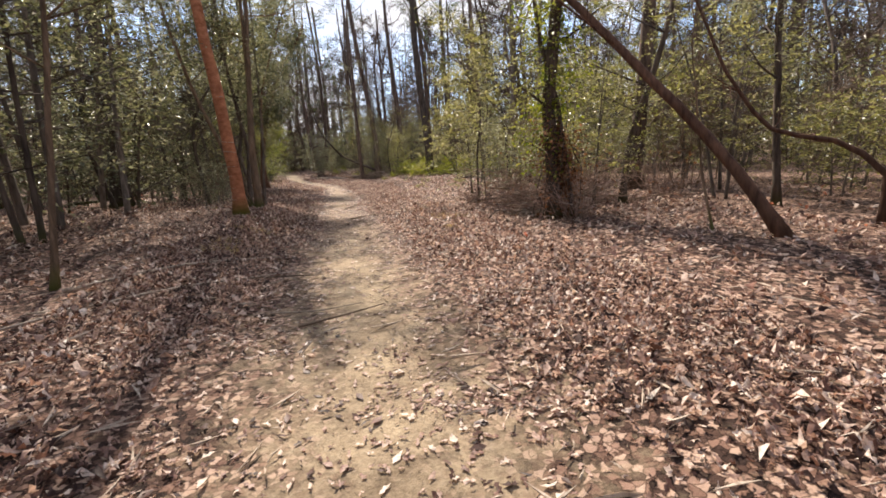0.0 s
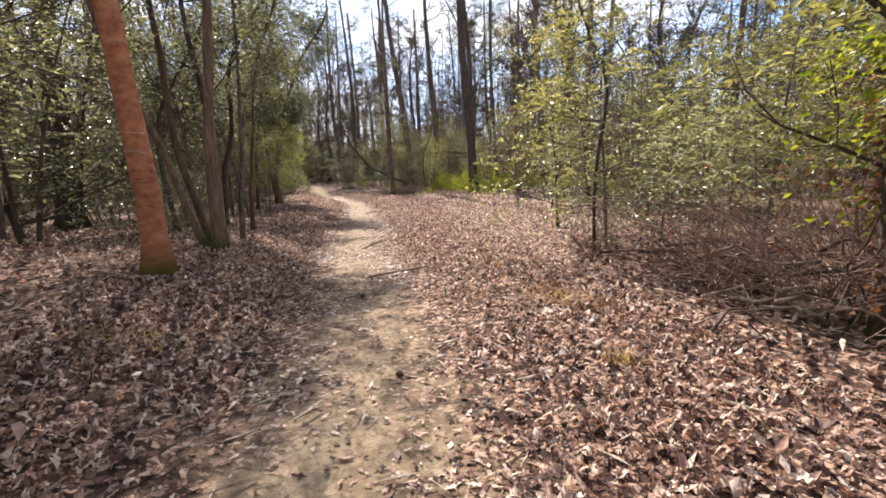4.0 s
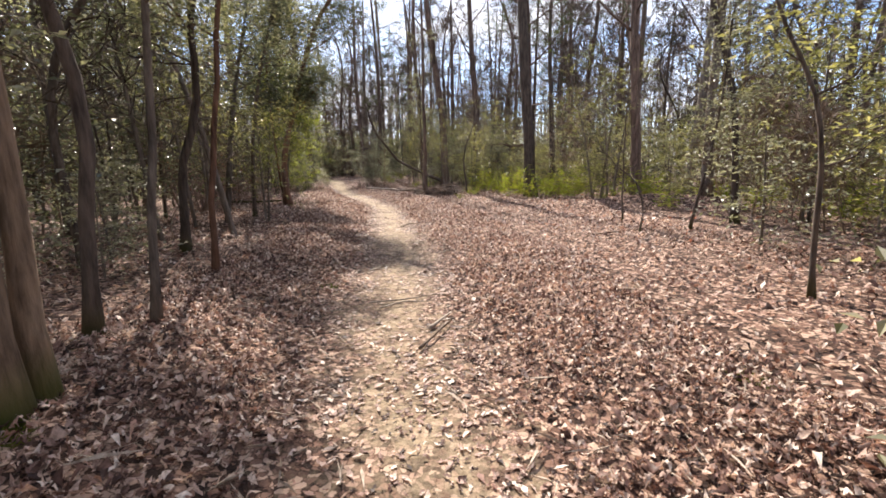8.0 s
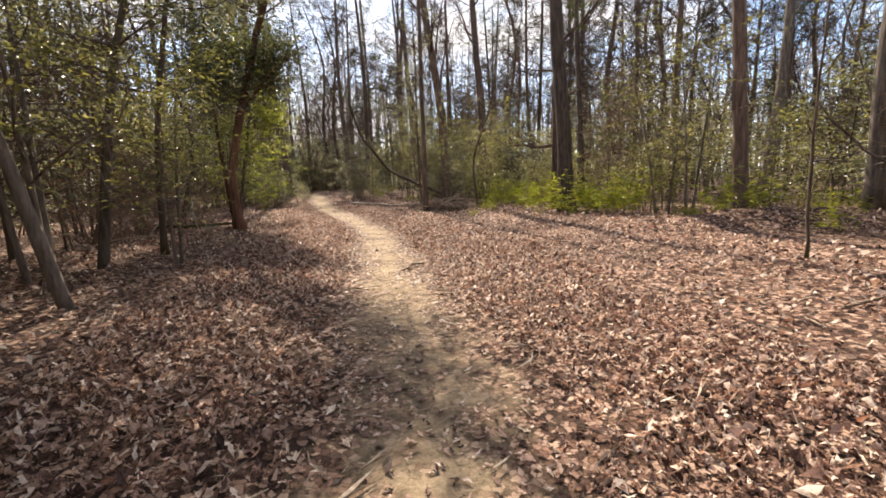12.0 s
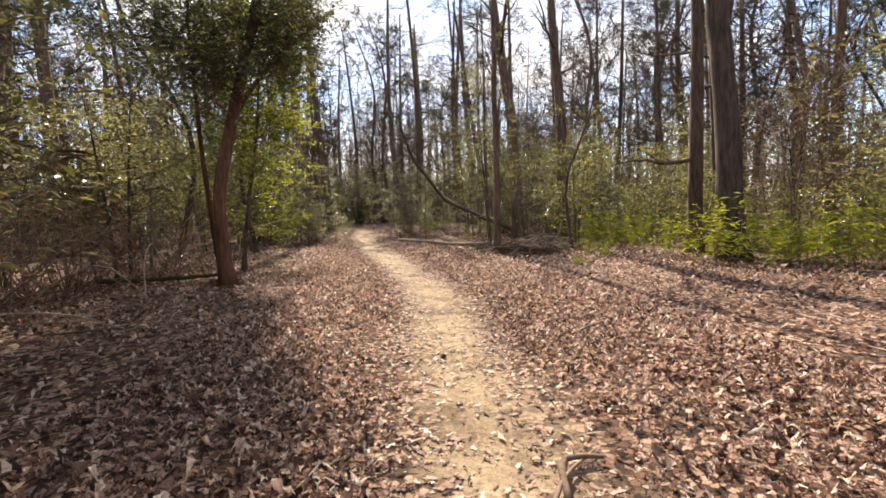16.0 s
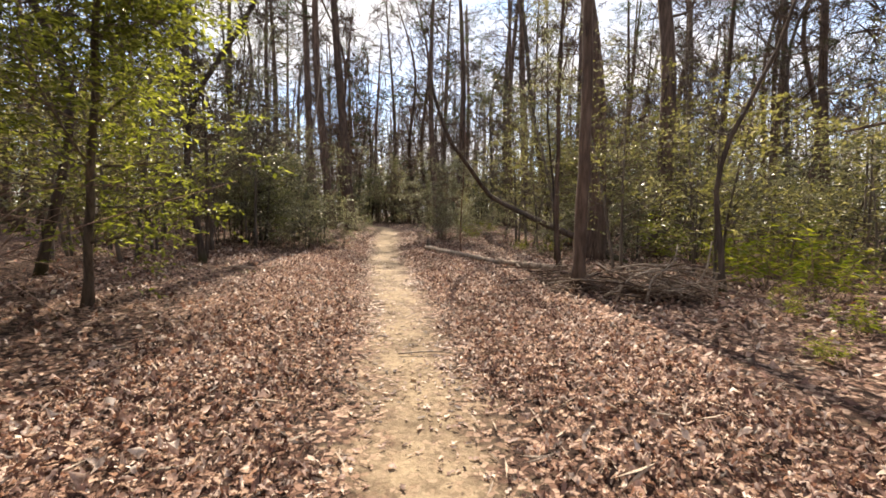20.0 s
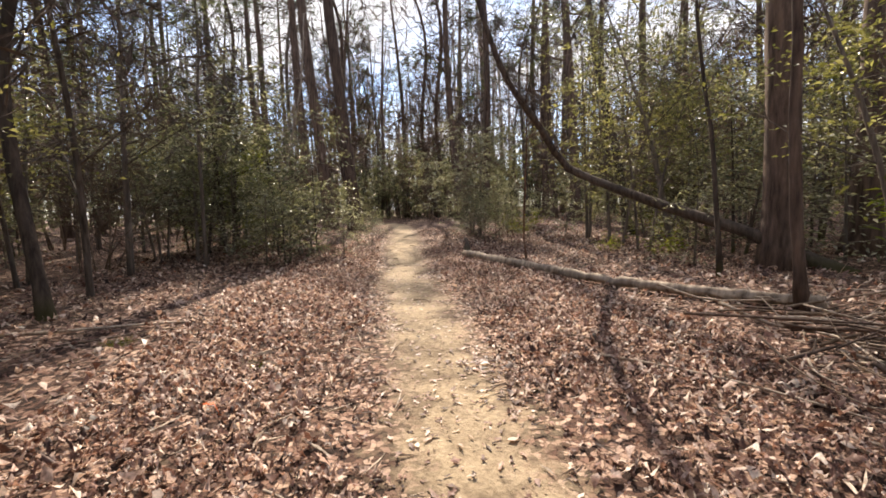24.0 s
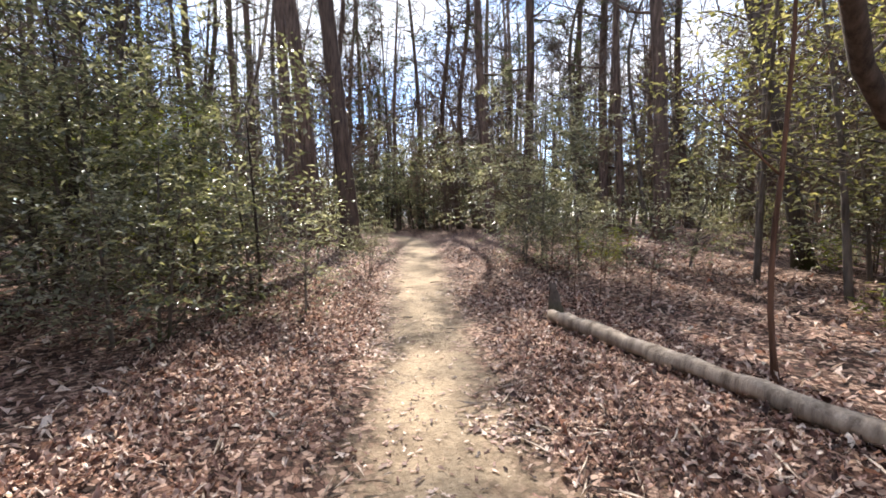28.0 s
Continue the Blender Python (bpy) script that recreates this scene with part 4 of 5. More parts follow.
PINES = [proto_pine(101, 22, 0.22), proto_pine(102, 25, 0.28), proto_pine(103, 19, 0.16)]
BARES = [proto_bare(111, 15, 0.13, BARK_GREY), proto_bare(112, 18, 0.19, BARK_PINE), proto_bare(113, 11, 0.08, BARK_DARK), proto_bare(114, 8, 0.05, BARK_GREY)]
UNDER = [proto_understory(121, 4.6, LEAF_DARK, BARK_DARK, 2, thin=0.6, base=0.32), proto_understory(122, 3.4, LEAF_DARK, BARK_DARK, 2, thin=0.7), proto_understory(123, 5.6, LEAF_DARK, BARK_GREY, 1, base=0.34), proto_understory(124, 2.4, LEAF_DARK, BARK_DARK, 2, thin=0.6)]
LIGHTS = [proto_understory(131, 3.6, LEAF_LIGHT, BARK_GREY, 2, 0.09, label="sunlit understory tree with yellow-green leaves", thin=0.6, base=0.28), proto_understory(132, 5.0, LEAF_LIGHT, BARK_GREY, 2, 0.09, label="sunlit understory tree with yellow-green leaves", thin=0.6, base=0.28), proto_understory(133, 2.2, LEAF_LIGHT, BARK_GREY, 2, 0.085, "bush", "low sunlit bush with yellow-green leaves", thin=0.5, n_leaf=6)]
PALES = [proto_understory(141, 3.0, LEAF_PALE, BARK_GREY, 1, 0.09, label="young evergreen with pale layered leaves", spread=0.32, thin=0.9), proto_understory(142, 2.0, LEAF_PALE, BARK_GREY, 1, 0.085, label="young evergreen with pale layered leaves", thin=0.7)]
CANES = [proto_cane(151, 1.2), proto_cane(152, 0.9)]
BRUSH = [proto_brush(161), proto_brush(162, 1.5, 1.1), proto_brush(163, 0.7, 0.6, False)]
THICKET = [proto_thicket(181, 4.6), proto_thicket(182, 3.4), proto_thicket(183, 6.0)]
TALL = proto_understory(126, 8.5, LEAF_DARK, BARK_GREY, 1, base=0.5, spread=0.38, dup=3, label="tall slim evergreen with its crown held high")
DENSE = [proto_understory(191, 3.4, LEAF_DARK, BARK_GREY, 3, 0.08, "bush", "rounded evergreen bush with glossy layered leaves", base=0.3, n_leaf=8, spread=0.42, thin=0.7, dup=1),
         proto_understory(192, 2.6, LEAF_VIVID, BARK_GREY, 4, 0.075, "bush", "dense rounded bush with bright green leaves", base=0.06, n_leaf=8, spread=0.45, thin=0.8, dup=2),
         proto_understory(193, 3.8, LEAF_DARK, BARK_DARK, 4, 0.075, "bush", "dense dark evergreen bush", base=0.05, n_leaf=8, spread=0.40, thin=0.8, dup=2)]
FARS = [proto_understory(171, 5.5, LEAF_DARK, BARK_DARK, 2, 0.2, "evergreen_tree", thin=0.2, n_leaf=6, label="evergreen understory tree deep in the wood"), proto_understory(172, 4.0, LEAF_DARK, BARK_DARK, 2, 0.18, "evergreen_tree", thin=0.1, n_leaf=6, label="evergreen understory tree deep in the wood")]
used = {}


def plant(proto, x, y, turn=None, size=1.0, lift=0.0, lean=0.0):
    """The prototype itself at its first place, copies of it afterwards."""
    turn = rng.uniform(0, 360) if turn is None else turn
    m = pose(x, y, float(land(x, y)) + lift, lean, 0, turn) @ Matrix.Scale(size, 4)
    if proto.name not in used:
        used[proto.name] = 1
        proto.matrix_basis = m
        return proto
    return copy_thing(proto, m @ Matrix.Diagonal((1 / proto.scale[0], 1 / proto.scale[1], 1 / proto.scale[2], 1)))


def clear_of(x, y, list_xy, gap):
    return all((x - a) ** 2 + (y - b) ** 2 > gap * gap for a, b in list_xy)


# ---- the wood on both sides ----
OWN = [(o.location.x, o.location.y) for o in scene.objects if o.type == "EMPTY" and o.parent is None and o.get("category") == "tree"]
taken = list(OWN)


def scatter(protos, count, side, near, far, y0, y1, gap, s0=0.8, s1=1.25, power=1.0, ok=None):
    made = tries = 0
    while made < count and tries < count * 30:
        tries += 1
        y = rng.uniform(y0, y1)
        d = near + (far - near) * rng.uniform() ** power
        x = float(trail_x(y)) + side * d / 0.93
        if ok and not ok(x, y, d):
            continue
        if not clear_of(x, y, taken, gap):
            continue
        taken.append((x, y))
        plant(protos[int(rng.integers(len(protos)))], x, y, None, rng.uniform(s0, s1), lean=rng.normal() * 2.5)
        made += 1


# thickets first
def off_trail(x, y, gap=1.6):
    a, c = TRAIL[:-1], TRAIL[1:]
    k = np.clip((((x, y) - a) * (c - a)).sum(1) / ((c - a) ** 2).sum(1), 0, 1)
    return np.hypot(*((a + (c - a) * k[:, None]) - (x, y)).T).min() > gap


def fill(protos, count, x0, x1, y0, y1, gap, s0=0.8, s1=1.25, off=1.6):
    made = tries = 0
    while made < count and tries < count * 30:
        tries += 1
        x, y = rng.uniform(x0, x1), rng.uniform(y0, y1)
        if off_trail(x, y, off) and clear_of(x, y, taken, gap):
            taken.append((x, y))
            plant(protos[int(rng.integers(len(protos)))], x, y, None, rng.uniform(s0, s1), lean=rng.normal() * 2.5)
            made += 1


scatter(UNDER[:3], 16, -1, 6.2, 16, 8, 29, 1.3, 1.0, 1.8)
scatter(UNDER[:3] + LIGHTS[:1], 7, -1, 5.4, 10, 17, 30, 1.4, 0.9, 1.4)
scatter(LIGHTS[:2], 7, -1, 6.4, 9.5, 29, 38, 1.5, 1.0, 1.5)
scatter(UNDER[:1] + UNDER[2:3] + PALES[:1], 12, -1, 5.2, 12, 37, 54, 1.3, 0.8, 1.4)
scatter(UNDER[1:2] + UNDER[3:] + PALES[1:], 9, -1, 5.0, 15, 38, 60, 1.0, 0.8, 1.2)
scatter(UNDER[1:2] + UNDER[3:], 12, -1, 8, 18, 6, 34, 1.0, 0.8, 1.2)
scatter(UNDER, 12, -1, 7, 18, -2, 10, 1.5, 1.1, 1.8)
scatter(LIGHTS + PALES + BRUSH[:1], 22, 1, 5.6, 14, 7, 20, 1.4, 0.9, 1.4)
scatter(LIGHTS + PALES, 26, 1, 9, 24, 0, 14, 1.5, 1.0, 1.7)
scatter(LIGHTS + PALES[:1], 20, 1, 8.8, 18, 18, 32, 1.5, 1.0, 1.6)
scatter(CANES + LIGHTS[2:], 44, 1, 7.6, 14, 21, 42, 0.8, 0.5, 1.5)
scatter(LIGHTS[:2] + PALES + UNDER[:2], 24, 1, 7.0, 17, 32, 50, 1.3, 1.0, 1.5)
scatter(PALES + LIGHTS[:2], 14, 1, 5.5, 12, 36, 50, 1.2, 0.9, 1.3)
scatter(PALES[1:] + LIGHTS[2:] + CANES, 12, 1, 4.4, 10, 48, 58, 1.2, 0.6, 0.9)
fill(FARS, 24, -34, -6, 62, 71, 1.0, 0.9, 1.5)
fill(FARS, 46, -40, 6, 62, 84, 1.2, 0.6, 1.1)
fill(BARES[:2] + PINES[:1], 15, -34, -6, 60, 74, 1.2, 0.8, 1.2, 5.5)
scatter(THICKET, 34, 1, 6.5, 20, 2, 56, 0.9, 0.8, 1.3)
scatter(THICKET, 16, -1, 6.5, 18, 24, 56, 0.9, 0.8, 1.3)
scatter(THICKET, 14, -1, 8.0, 18, 4, 24, 0.9, 0.8, 1.3)
fill(THICKET, 24, -36, 4, 58, 70, 0.8, 1.0, 1.8)
# the high wood
fill(PINES[:2], 16, -38, 4, 56, 72, 2.5, 0.85, 1.1, 5.5)
fill(BARES[:3], 8, -38, 6, 50, 72, 1.4, 0.8, 1.2, 5.0)
fill(PINES, 12, -40, -15, 55, 75, 1.6, 0.85, 1.1, 4.0)
fill(BARES[:2], 4, -36, -16, 55, 72, 1.4, 0.9, 1.2, 4.0)
scatter(PINES, 4, -1, 6, 9.5, 24, 58, 2.2, 0.85, 1.1)
scatter(PINES + BARES[:1], 5, -1, 9, 17, 36, 54, 1.8, 0.8, 1.1)
scatter(BARES[2:], 9, -1, 4.5, 9, 14, 52, 1.6, 0.8, 1.2)
scatter(BARES[:3] + PINES[:1], 8, 1, 8, 11, 10, 52, 1.6, 0.8, 1.2)
scatter(PINES, 38, -1, 9, 44, -5, 58, 2.0, 0.8, 1.2)
scatter(PINES, 34, 1, 16, 48, -5, 58, 2.2, 0.8, 1.2)
scatter(BARES, 58, 1, 8, 42, 12, 58, 1.4, 0.8, 1.3)
scatter(BARES, 8, 1, 16, 42, -4, 12, 1.4, 0.8, 1.3)
scatter(BARES, 48, -1, 8, 38, -4, 58, 1.5, 0.8, 1.3)
fill(PINES + BARES, 50, -60, 25, 68, 95, 1.6, 0.8, 1.2, 5.5)
fill(FARS, 50, -50, 15, 64, 82, 1.5, 0.9, 1.6)
scatter(FARS, 40, 1, 17, 42, 14, 58, 2.0, 1.0, 1.7)
scatter(FARS, 44, -1, 15, 40, -5, 58, 2.0, 1.1, 1.8)
scatter(FARS[1:], 24, -1, 12, 32, -3, 60, 1.6, 0.5, 0.8)
scatter(FARS[1:], 24, 1, 12, 32, -3, 60, 1.6, 0.5, 0.8)
scatter(BARES + PINES, 22, 1, 3, 25, -22, -4, 2.2)
scatter(BARES + PINES, 22, -1, 3, 25, -22, -4, 2.2)
# plants at known places, and TALL at (-10.4, 22.8), unseen, added for its shade
for p, x, y, k in ((BRUSH[1], 2.3, 9.6, 1.1), (BRUSH[1], 3.6, 11.0, 1.1), (BRUSH[0], 1.6, 10.4, 0.9),
                   (PALES[0], -13.7, 51.0, 1.2), (PALES[1], -12.0, 48.4, 0.9), (PALES[1], -13.3, 49.2, 0.8), (PALES[1], -12.6, 52.6, 1.2), (LIGHTS[0], 3.3, 9.8, 0.9), (BRUSH[0], -13.6, 27.6, 1.7), (BRUSH[1], -13.2, 26.0, 1.6), (BRUSH[1], -13.4, 29.2, 1.6), (TALL, -10.4, 22.8, 1.1), (TALL, -14.6, 24.6, 1.05), (LIGHTS[1], -10.0, 21.6, 1.2), (UNDER[0], -13.4, 23.2, 1.3), (LIGHTS[0], -9.6, 23.6, 1.1), (TALL, -8.8, 20.6, 1.0), (TALL, -6.9, 44.6, 1.0), (FARS[1], -24.0, 64.6, 1.1), (FARS[1], -25.6, 66.4, 1.2), (FARS[1], -23.0, 66.2, 1.1), (FARS[0], -26.6, 68.2, 1.0), (FARS[1], -22.2, 64.4, 1.0), (FARS[0], -24.4, 69.0, 1.1), (FARS[1], -27.5, 66.0, 1.1), (BARES[1], -22.6, 56.5, 1.0), (BARES[1], -19.4, 63.6, 1.1), (PALES[0], -18.6, 41.2, 1.4), (UNDER[1], -18.6, 44.2, 1.3), (UNDER[0], -19.4, 43.0, 1.3), (PALES[0], -20.4, 45.0, 1.4), (UNDER[2], -8.4, 9.5, 1.6), (TALL, -9.6, 8.0, 1.0), (TALL, -8.4, 11.6, 1.0), (UNDER[0], -7.8, 8.2, 1.5), (UNDER[2], -10.6, 11.0, 1.7), (UNDER[1], -9.3, 13.0, 1.5), (TALL, -10.9, 14.0, 1.1), (UNDER[0], -11.5, 8.6, 1.7), (THICKET[1], -14.6, 28.6, 1.0), (UNDER[3], -16.9, 44.0, 1.2), (PALES[1], -17.2, 42.6, 1.1), (UNDER[3], -16.2, 41.6, 0.9), (UNDER[3], -19.8, 51.6, 1.0),
                   (BRUSH[0], 2.6, 8.5, 1.1), (BRUSH[1], 2.9, 10.2, 1.1), (BRUSH[0], 2.2, 11.2, 1.0), (PALES[1], 1.3, 12.9, 1.2), (BRUSH[2], 1.0, 12.4, 1.0), (PALES[0], 2.4, 13.4, 0.9), (PALES[1], 3.4, 12.4, 1.1),
                   (DENSE[0], -19.8, 41.2, 1.2), (DENSE[0], -18.9, 42.7, 1.2), (PALES[0], -17.9, 44.6, 0.9), (DENSE[2], -21.2, 43.4, 1.0), (DENSE[1], -20.2, 44.6, 1.3), (DENSE[0], -16.6, 47.0, 0.42), (DENSE[0], -12.6, 48.0, 0.6), (PALES[1], -15.6, 43.4, 0.8), (PALES[0], -16.6, 41.4, 0.8),
                   (PALES[1], -8.9, 17.2, 0.9), (PALES[1], -8.1, 16.2, 0.7), (PALES[0], -10.0, 18.4, 0.8), (PALES[1], -7.9, 14.6, 0.7), (PALES[1], -10.4, 16.4, 1.0), (CANES[0], -1.3, 31.6, 1.3), (CANES[1], -0.3, 31.0, 1.3), (CANES[1], -3.4, 33.1, 0.5), (CANES[0], -3.7, 33.9, 0.4), (CANES[1], -4.1, 32.3, 0.35), (CANES[1], -8.4, 44.5, 0.6), (CANES[0], -7.2, 48.8, 0.9), (CANES[0], -6.6, 47.3, 0.9), (CANES[0], 0.4, 30.2, 1.2), (CANES[0], 1.4, 30.8, 1.3),
                   (CANES[0], -1.1, 32.0, 1.1), (CANES[1], 0.2, 32.2, 1.2), (CANES[0], -1.8, 33.2, 1.0), (CANES[0], 0.8, 31.4, 1.1), (CANES[1], -3.0, 37.4, 1.3), (CANES[0], -2.4, 36.4, 1.2), (CANES[1], -7.2, 43.6, 0.8)):
    plant(p, x, y, None, k)


# ---- far woods that close the view ----
def far_woods():
    r = np.random.default_rng(77)
    bt, bl = Build(), Build()
    for k in range(1300):
        a, q = r.uniform(0, 6.28), r.uniform(52, 105)
        x, y = -9 + np.cos(a) * q * 0.9, 28 + np.sin(a) * q
        z, h = float(land(x, y)), r.uniform(11, 24)
        tube(bt, [(x, y, z - 0.4), (x + r.normal() * 0.5, y + r.normal() * 0.5, z + h * 0.5), (x + r.normal() * 0.9, y + r.normal() * 0.9, z + h)], [r.uniform(0.1, 0.28), 0.05], 5)
    n = 9000
    a, q = r.uniform(0, 6.28, n), r.uniform(48, 108, n)
    x, y = -9 + np.cos(a) * q * 0.9, 28 + np.sin(a) * q
    o = np.stack([x, y, land(x, y) + 19 * r.uniform(0, 1, n) ** 1.6], 1)
    o[: n // 2, 2] = land(x, y)[: n // 2] + r.uniform(0, 5, n // 2)
    d = r.standard_normal((n, 3)) * [1, 1, 0.5]
    sprays(bl, None, o, d, r, 8, 2.0, 0.5, 0.4, 0.15, 0.9)
    n = 56000
    a, q = r.uniform(0, 6.28, n), r.uniform(48, 100, n)
    x, y = -9 + np.cos(a) * q * 0.9, 28 + np.sin(a) * q
    keep = (np.abs(lateral(x, y)) > 9) | (y > 70)
    x, y = x[keep], y[keep]
    n = len(x)
    bs = Build()
    d = r.standard_normal((n, 3)) * [0.6, 0.6, 0.5] + [0, 0, 0.5]
    leaves(bs, np.stack([x, y, land(x, y) + r.uniform(1.5, 21, n)], 1), d, r.standard_normal((n, 3)), r.uniform(1.0, 2.8, n), r.uniform(0.03, 0.06, n))
    e = tagged(new("far_woods"), "distant bare and evergreen woods closing the view", "woods", kind="stuff")
    # far trunks and twigs take the haze-paled bark
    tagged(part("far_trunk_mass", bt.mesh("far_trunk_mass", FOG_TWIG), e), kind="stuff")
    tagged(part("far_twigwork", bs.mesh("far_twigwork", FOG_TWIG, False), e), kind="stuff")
    tagged(part("far_foliage", bl.mesh("far_foliage", LEAF_DARK, False), e), kind="stuff")


far_woods()

# ---- litter of fallen leaves ----
def litter(name, label, count, pick, r, mat=LITTER, size=(0.018, 0.047), lift=0.0, plain=False):
    """Curled lobed leaves lying on the floor, one island each."""
    xy = pick(count, r)
    n = len(xy)
    sc = r.uniform(*size, n)[:, None]
    # an outline of lobes and notches from foot to tip, and two points on the midrib
    notch = r.uniform(0.35, 1.25, (n, 1))
    lx = np.array([-1.0, -0.55, -0.22, 0.2, 0.48, 1.0, 0.48, 0.2, -0.22, -0.55, -0.4, 0.35])[None] * sc * r.uniform(0.85, 1.15, (n, 12))
    ly = np.array([0, 0.36, 0.20, 0.52, 0.19, 0, -0.19, -0.52, -0.20, -0.36, 0, 0])[None] * sc * r.uniform(0.6, 1.35, (n, 12)) * r.uniform(0.65, 1.1, (n, 1))
    ly[:, [2, 4, 6, 8]] *= notch
    roll, cup = r.normal(0, 12.0, (n, 1)), r.normal(6.0, 18.0, (n, 1))
    lz = (roll * lx**2 + cup * ly**2) * (0.05 / np.maximum(sc, 0.02)) + r.normal(0, 0.007, (n, 12))
    lz = lz + lx * r.normal(0, 0.38, (n, 1)) + ly * r.normal(0, 0.48, (n, 1))
    lz = np.clip(lz - lz.min(1, keepdims=True), 0, 0.085)
    flat = np.interp(np.abs(lateral(xy[:, 0], xy[:, 1])) / np.interp(xy[:, 1], [w[0] for w in WIDE], [w[1] for w in WIDE]), (0.9, 1.8), (0.3, 1.0))[:, None]
    lz = lz * flat  # trodden flat on the trail
    yaw = r.uniform(0, 2 * np.pi, (n, 1))
    X = xy[:, :1] + lx * np.cos(yaw) - ly * np.sin(yaw)
    Y = xy[:, 1:] + lx * np.sin(yaw) + ly * np.cos(yaw)
    Z = land(xy[:, 0], xy[:, 1])[:, None] + 0.003 + lift + r.uniform(0, 0.03, (n, 1)) * flat + lz
    v = np.stack([X, Y, Z], -1).reshape(-1, 3)
    tri = np.array([(10, 1, 0), (10, 2, 1), (10, 11, 2), (11, 3, 2), (11, 4, 3), (11, 5, 4), (10, 0, 9), (10, 9, 8), (10, 8, 11), (11, 8, 7), (11, 7, 6), (11, 6, 5)])
    if plain:
        tri = np.array([(0, 2, 1), (0, 3, 2), (1, 2, 4), (2, 3, 4)])
        v = v.reshape(n, 12, 3)[:, [0, 3, 11, 7, 5]].reshape(-1, 3)
    f = (np.arange(n)[:, None, None] * (5 if plain else 12) + tri[None]).reshape(-1, 3)
    return tagged(new(name, mesh_of(name, v, f, mat)), label, "leaf litter", kind="stuff")


def band(lo, hi, y0, y1, k0, off=0.0):
    def pick(count, r):
        y = r.uniform(y0, y1, count)
        d = r.uniform(lo, hi, count)
        x = trail_x(y) + d / 0.93
        hw = np.interp(y, [w[0] for w in WIDE], [w[1] for w in WIDE]) * (0.85 + 0.35 * np.sin(y * 1.3 + np.sign(d)) + 0.25 * np.sin(y * 3.7 + 2 * np.sign(d)) + 0.15 * np.sin(y * 9.1 + d))
        k = np.abs(d) / hw
        keep_trail = k0 + 0.55 * (1 - np.interp(y, [w[0] for w in WORN], [w[1] for w in WORN]))
        clump = 0.5 + 0.5 * np.sin(x * 2.3 + 1.1 * np.sin(y * 1.7)) * np.sin(y * 1.9 + x)
        chance = np.where(k < 1.0, keep_trail * (0.3 + clump), np.where(k < 2.6, np.clip(keep_trail + (k - 1.0) / 1.6 * (1 - keep_trail), 0, 1) * (0.45 + 0.75 * clump), 0.75 + 0.35 * clump))
        ok = (r.uniform(0, 1, count) < chance) & (np.abs(d) > off)
        return np.stack([x[ok], y[ok]], 1)
    return pick


lr = np.random.default_rng(5)
litter("leaf_litter", "brown and tan fallen leaves strewn thick beside the trail", 165000, band(-2.9, 2.9, -0.5, 46, 0.13), lr, size=(0.015, 0.046))
litter("leaf_litter_edge", "brown fallen leaves strewn over the forest floor", 72000, band(-7, 7, -0.5, 52, 0.0), lr, size=(0.026, 0.056), plain=True)
litter("leaf_litter_far", "brown fallen leaves under the trees", 18000, band(-12, 12, -1, 58, 0.0, 5.0), lr, size=(0.04, 0.075), plain=True)
litter("leaf_crumbs", "small broken leaf scraps on the trail", 26000, band(-1.6, 1.6, 0, 47, 0.4), lr, SCRAP, size=(0.006, 0.016), plain=True)


def twig_litter(r, n=5200):
    """Thin broken twigs scattered over the leaves."""
    b = Build()
    y, d = r.uniform(0, 48, n), r.normal(0, 2.4, n)
    d = d + np.sign(d) * 0.35
    x = trail_x(y) + d / 0.93
    a = r.uniform(0, 6.28, n)
    ln = r.uniform(0.06, 0.34, n) * r.uniform(0.5, 1.2, n)
    at = np.stack([x, y, land(x, y) + r.uniform(0.02, 0.06, n)], 1)
    al = np.stack([np.cos(a), np.sin(a), r.normal(0, 0.10, n)], 1)
    leaves(b, at, al, np.array([0, 0, 1.0]) + r.standard_normal((n, 3)) * 0.3, ln, r.uniform(0.005, 0.011, n))
    leaves(b, at, al, np.array([0.9, 0.3, 0.1]) + r.standard_normal((n, 3)) * 0.3, ln, r.uniform(0.005, 0.011, n))
    tagged(new("twig_litter", b.mesh("twig_litter", DEADWOOD, False)), "thin broken twigs strewn over the fallen leaves", "twigs", kind="stuff")


twig_litter(np.random.default_rng(15))


def single_leaf(x, y, size, label, mat):
    r = np.random.default_rng(int(abs(x * 100)))
    ob = litter("fallen_leaf", label, 1, lambda c, q: np.array([[x, y]]), r, mat, (size, size + 0.001), 0.03)
    ob["category"], ob["kind"] = "leaf", ""
    del ob["kind"]
    return ob


single_leaf(1.3, 7.1, 0.065, "bright red fallen leaf", RED_LEAF)
single_leaf(-11.4, 34.65, 0.06, "orange-red fallen leaf on litter", RED_LEAF)
single_leaf(-8.05, 27.5, 0.06, "orange fallen leaf on litter", RED_LEAF)


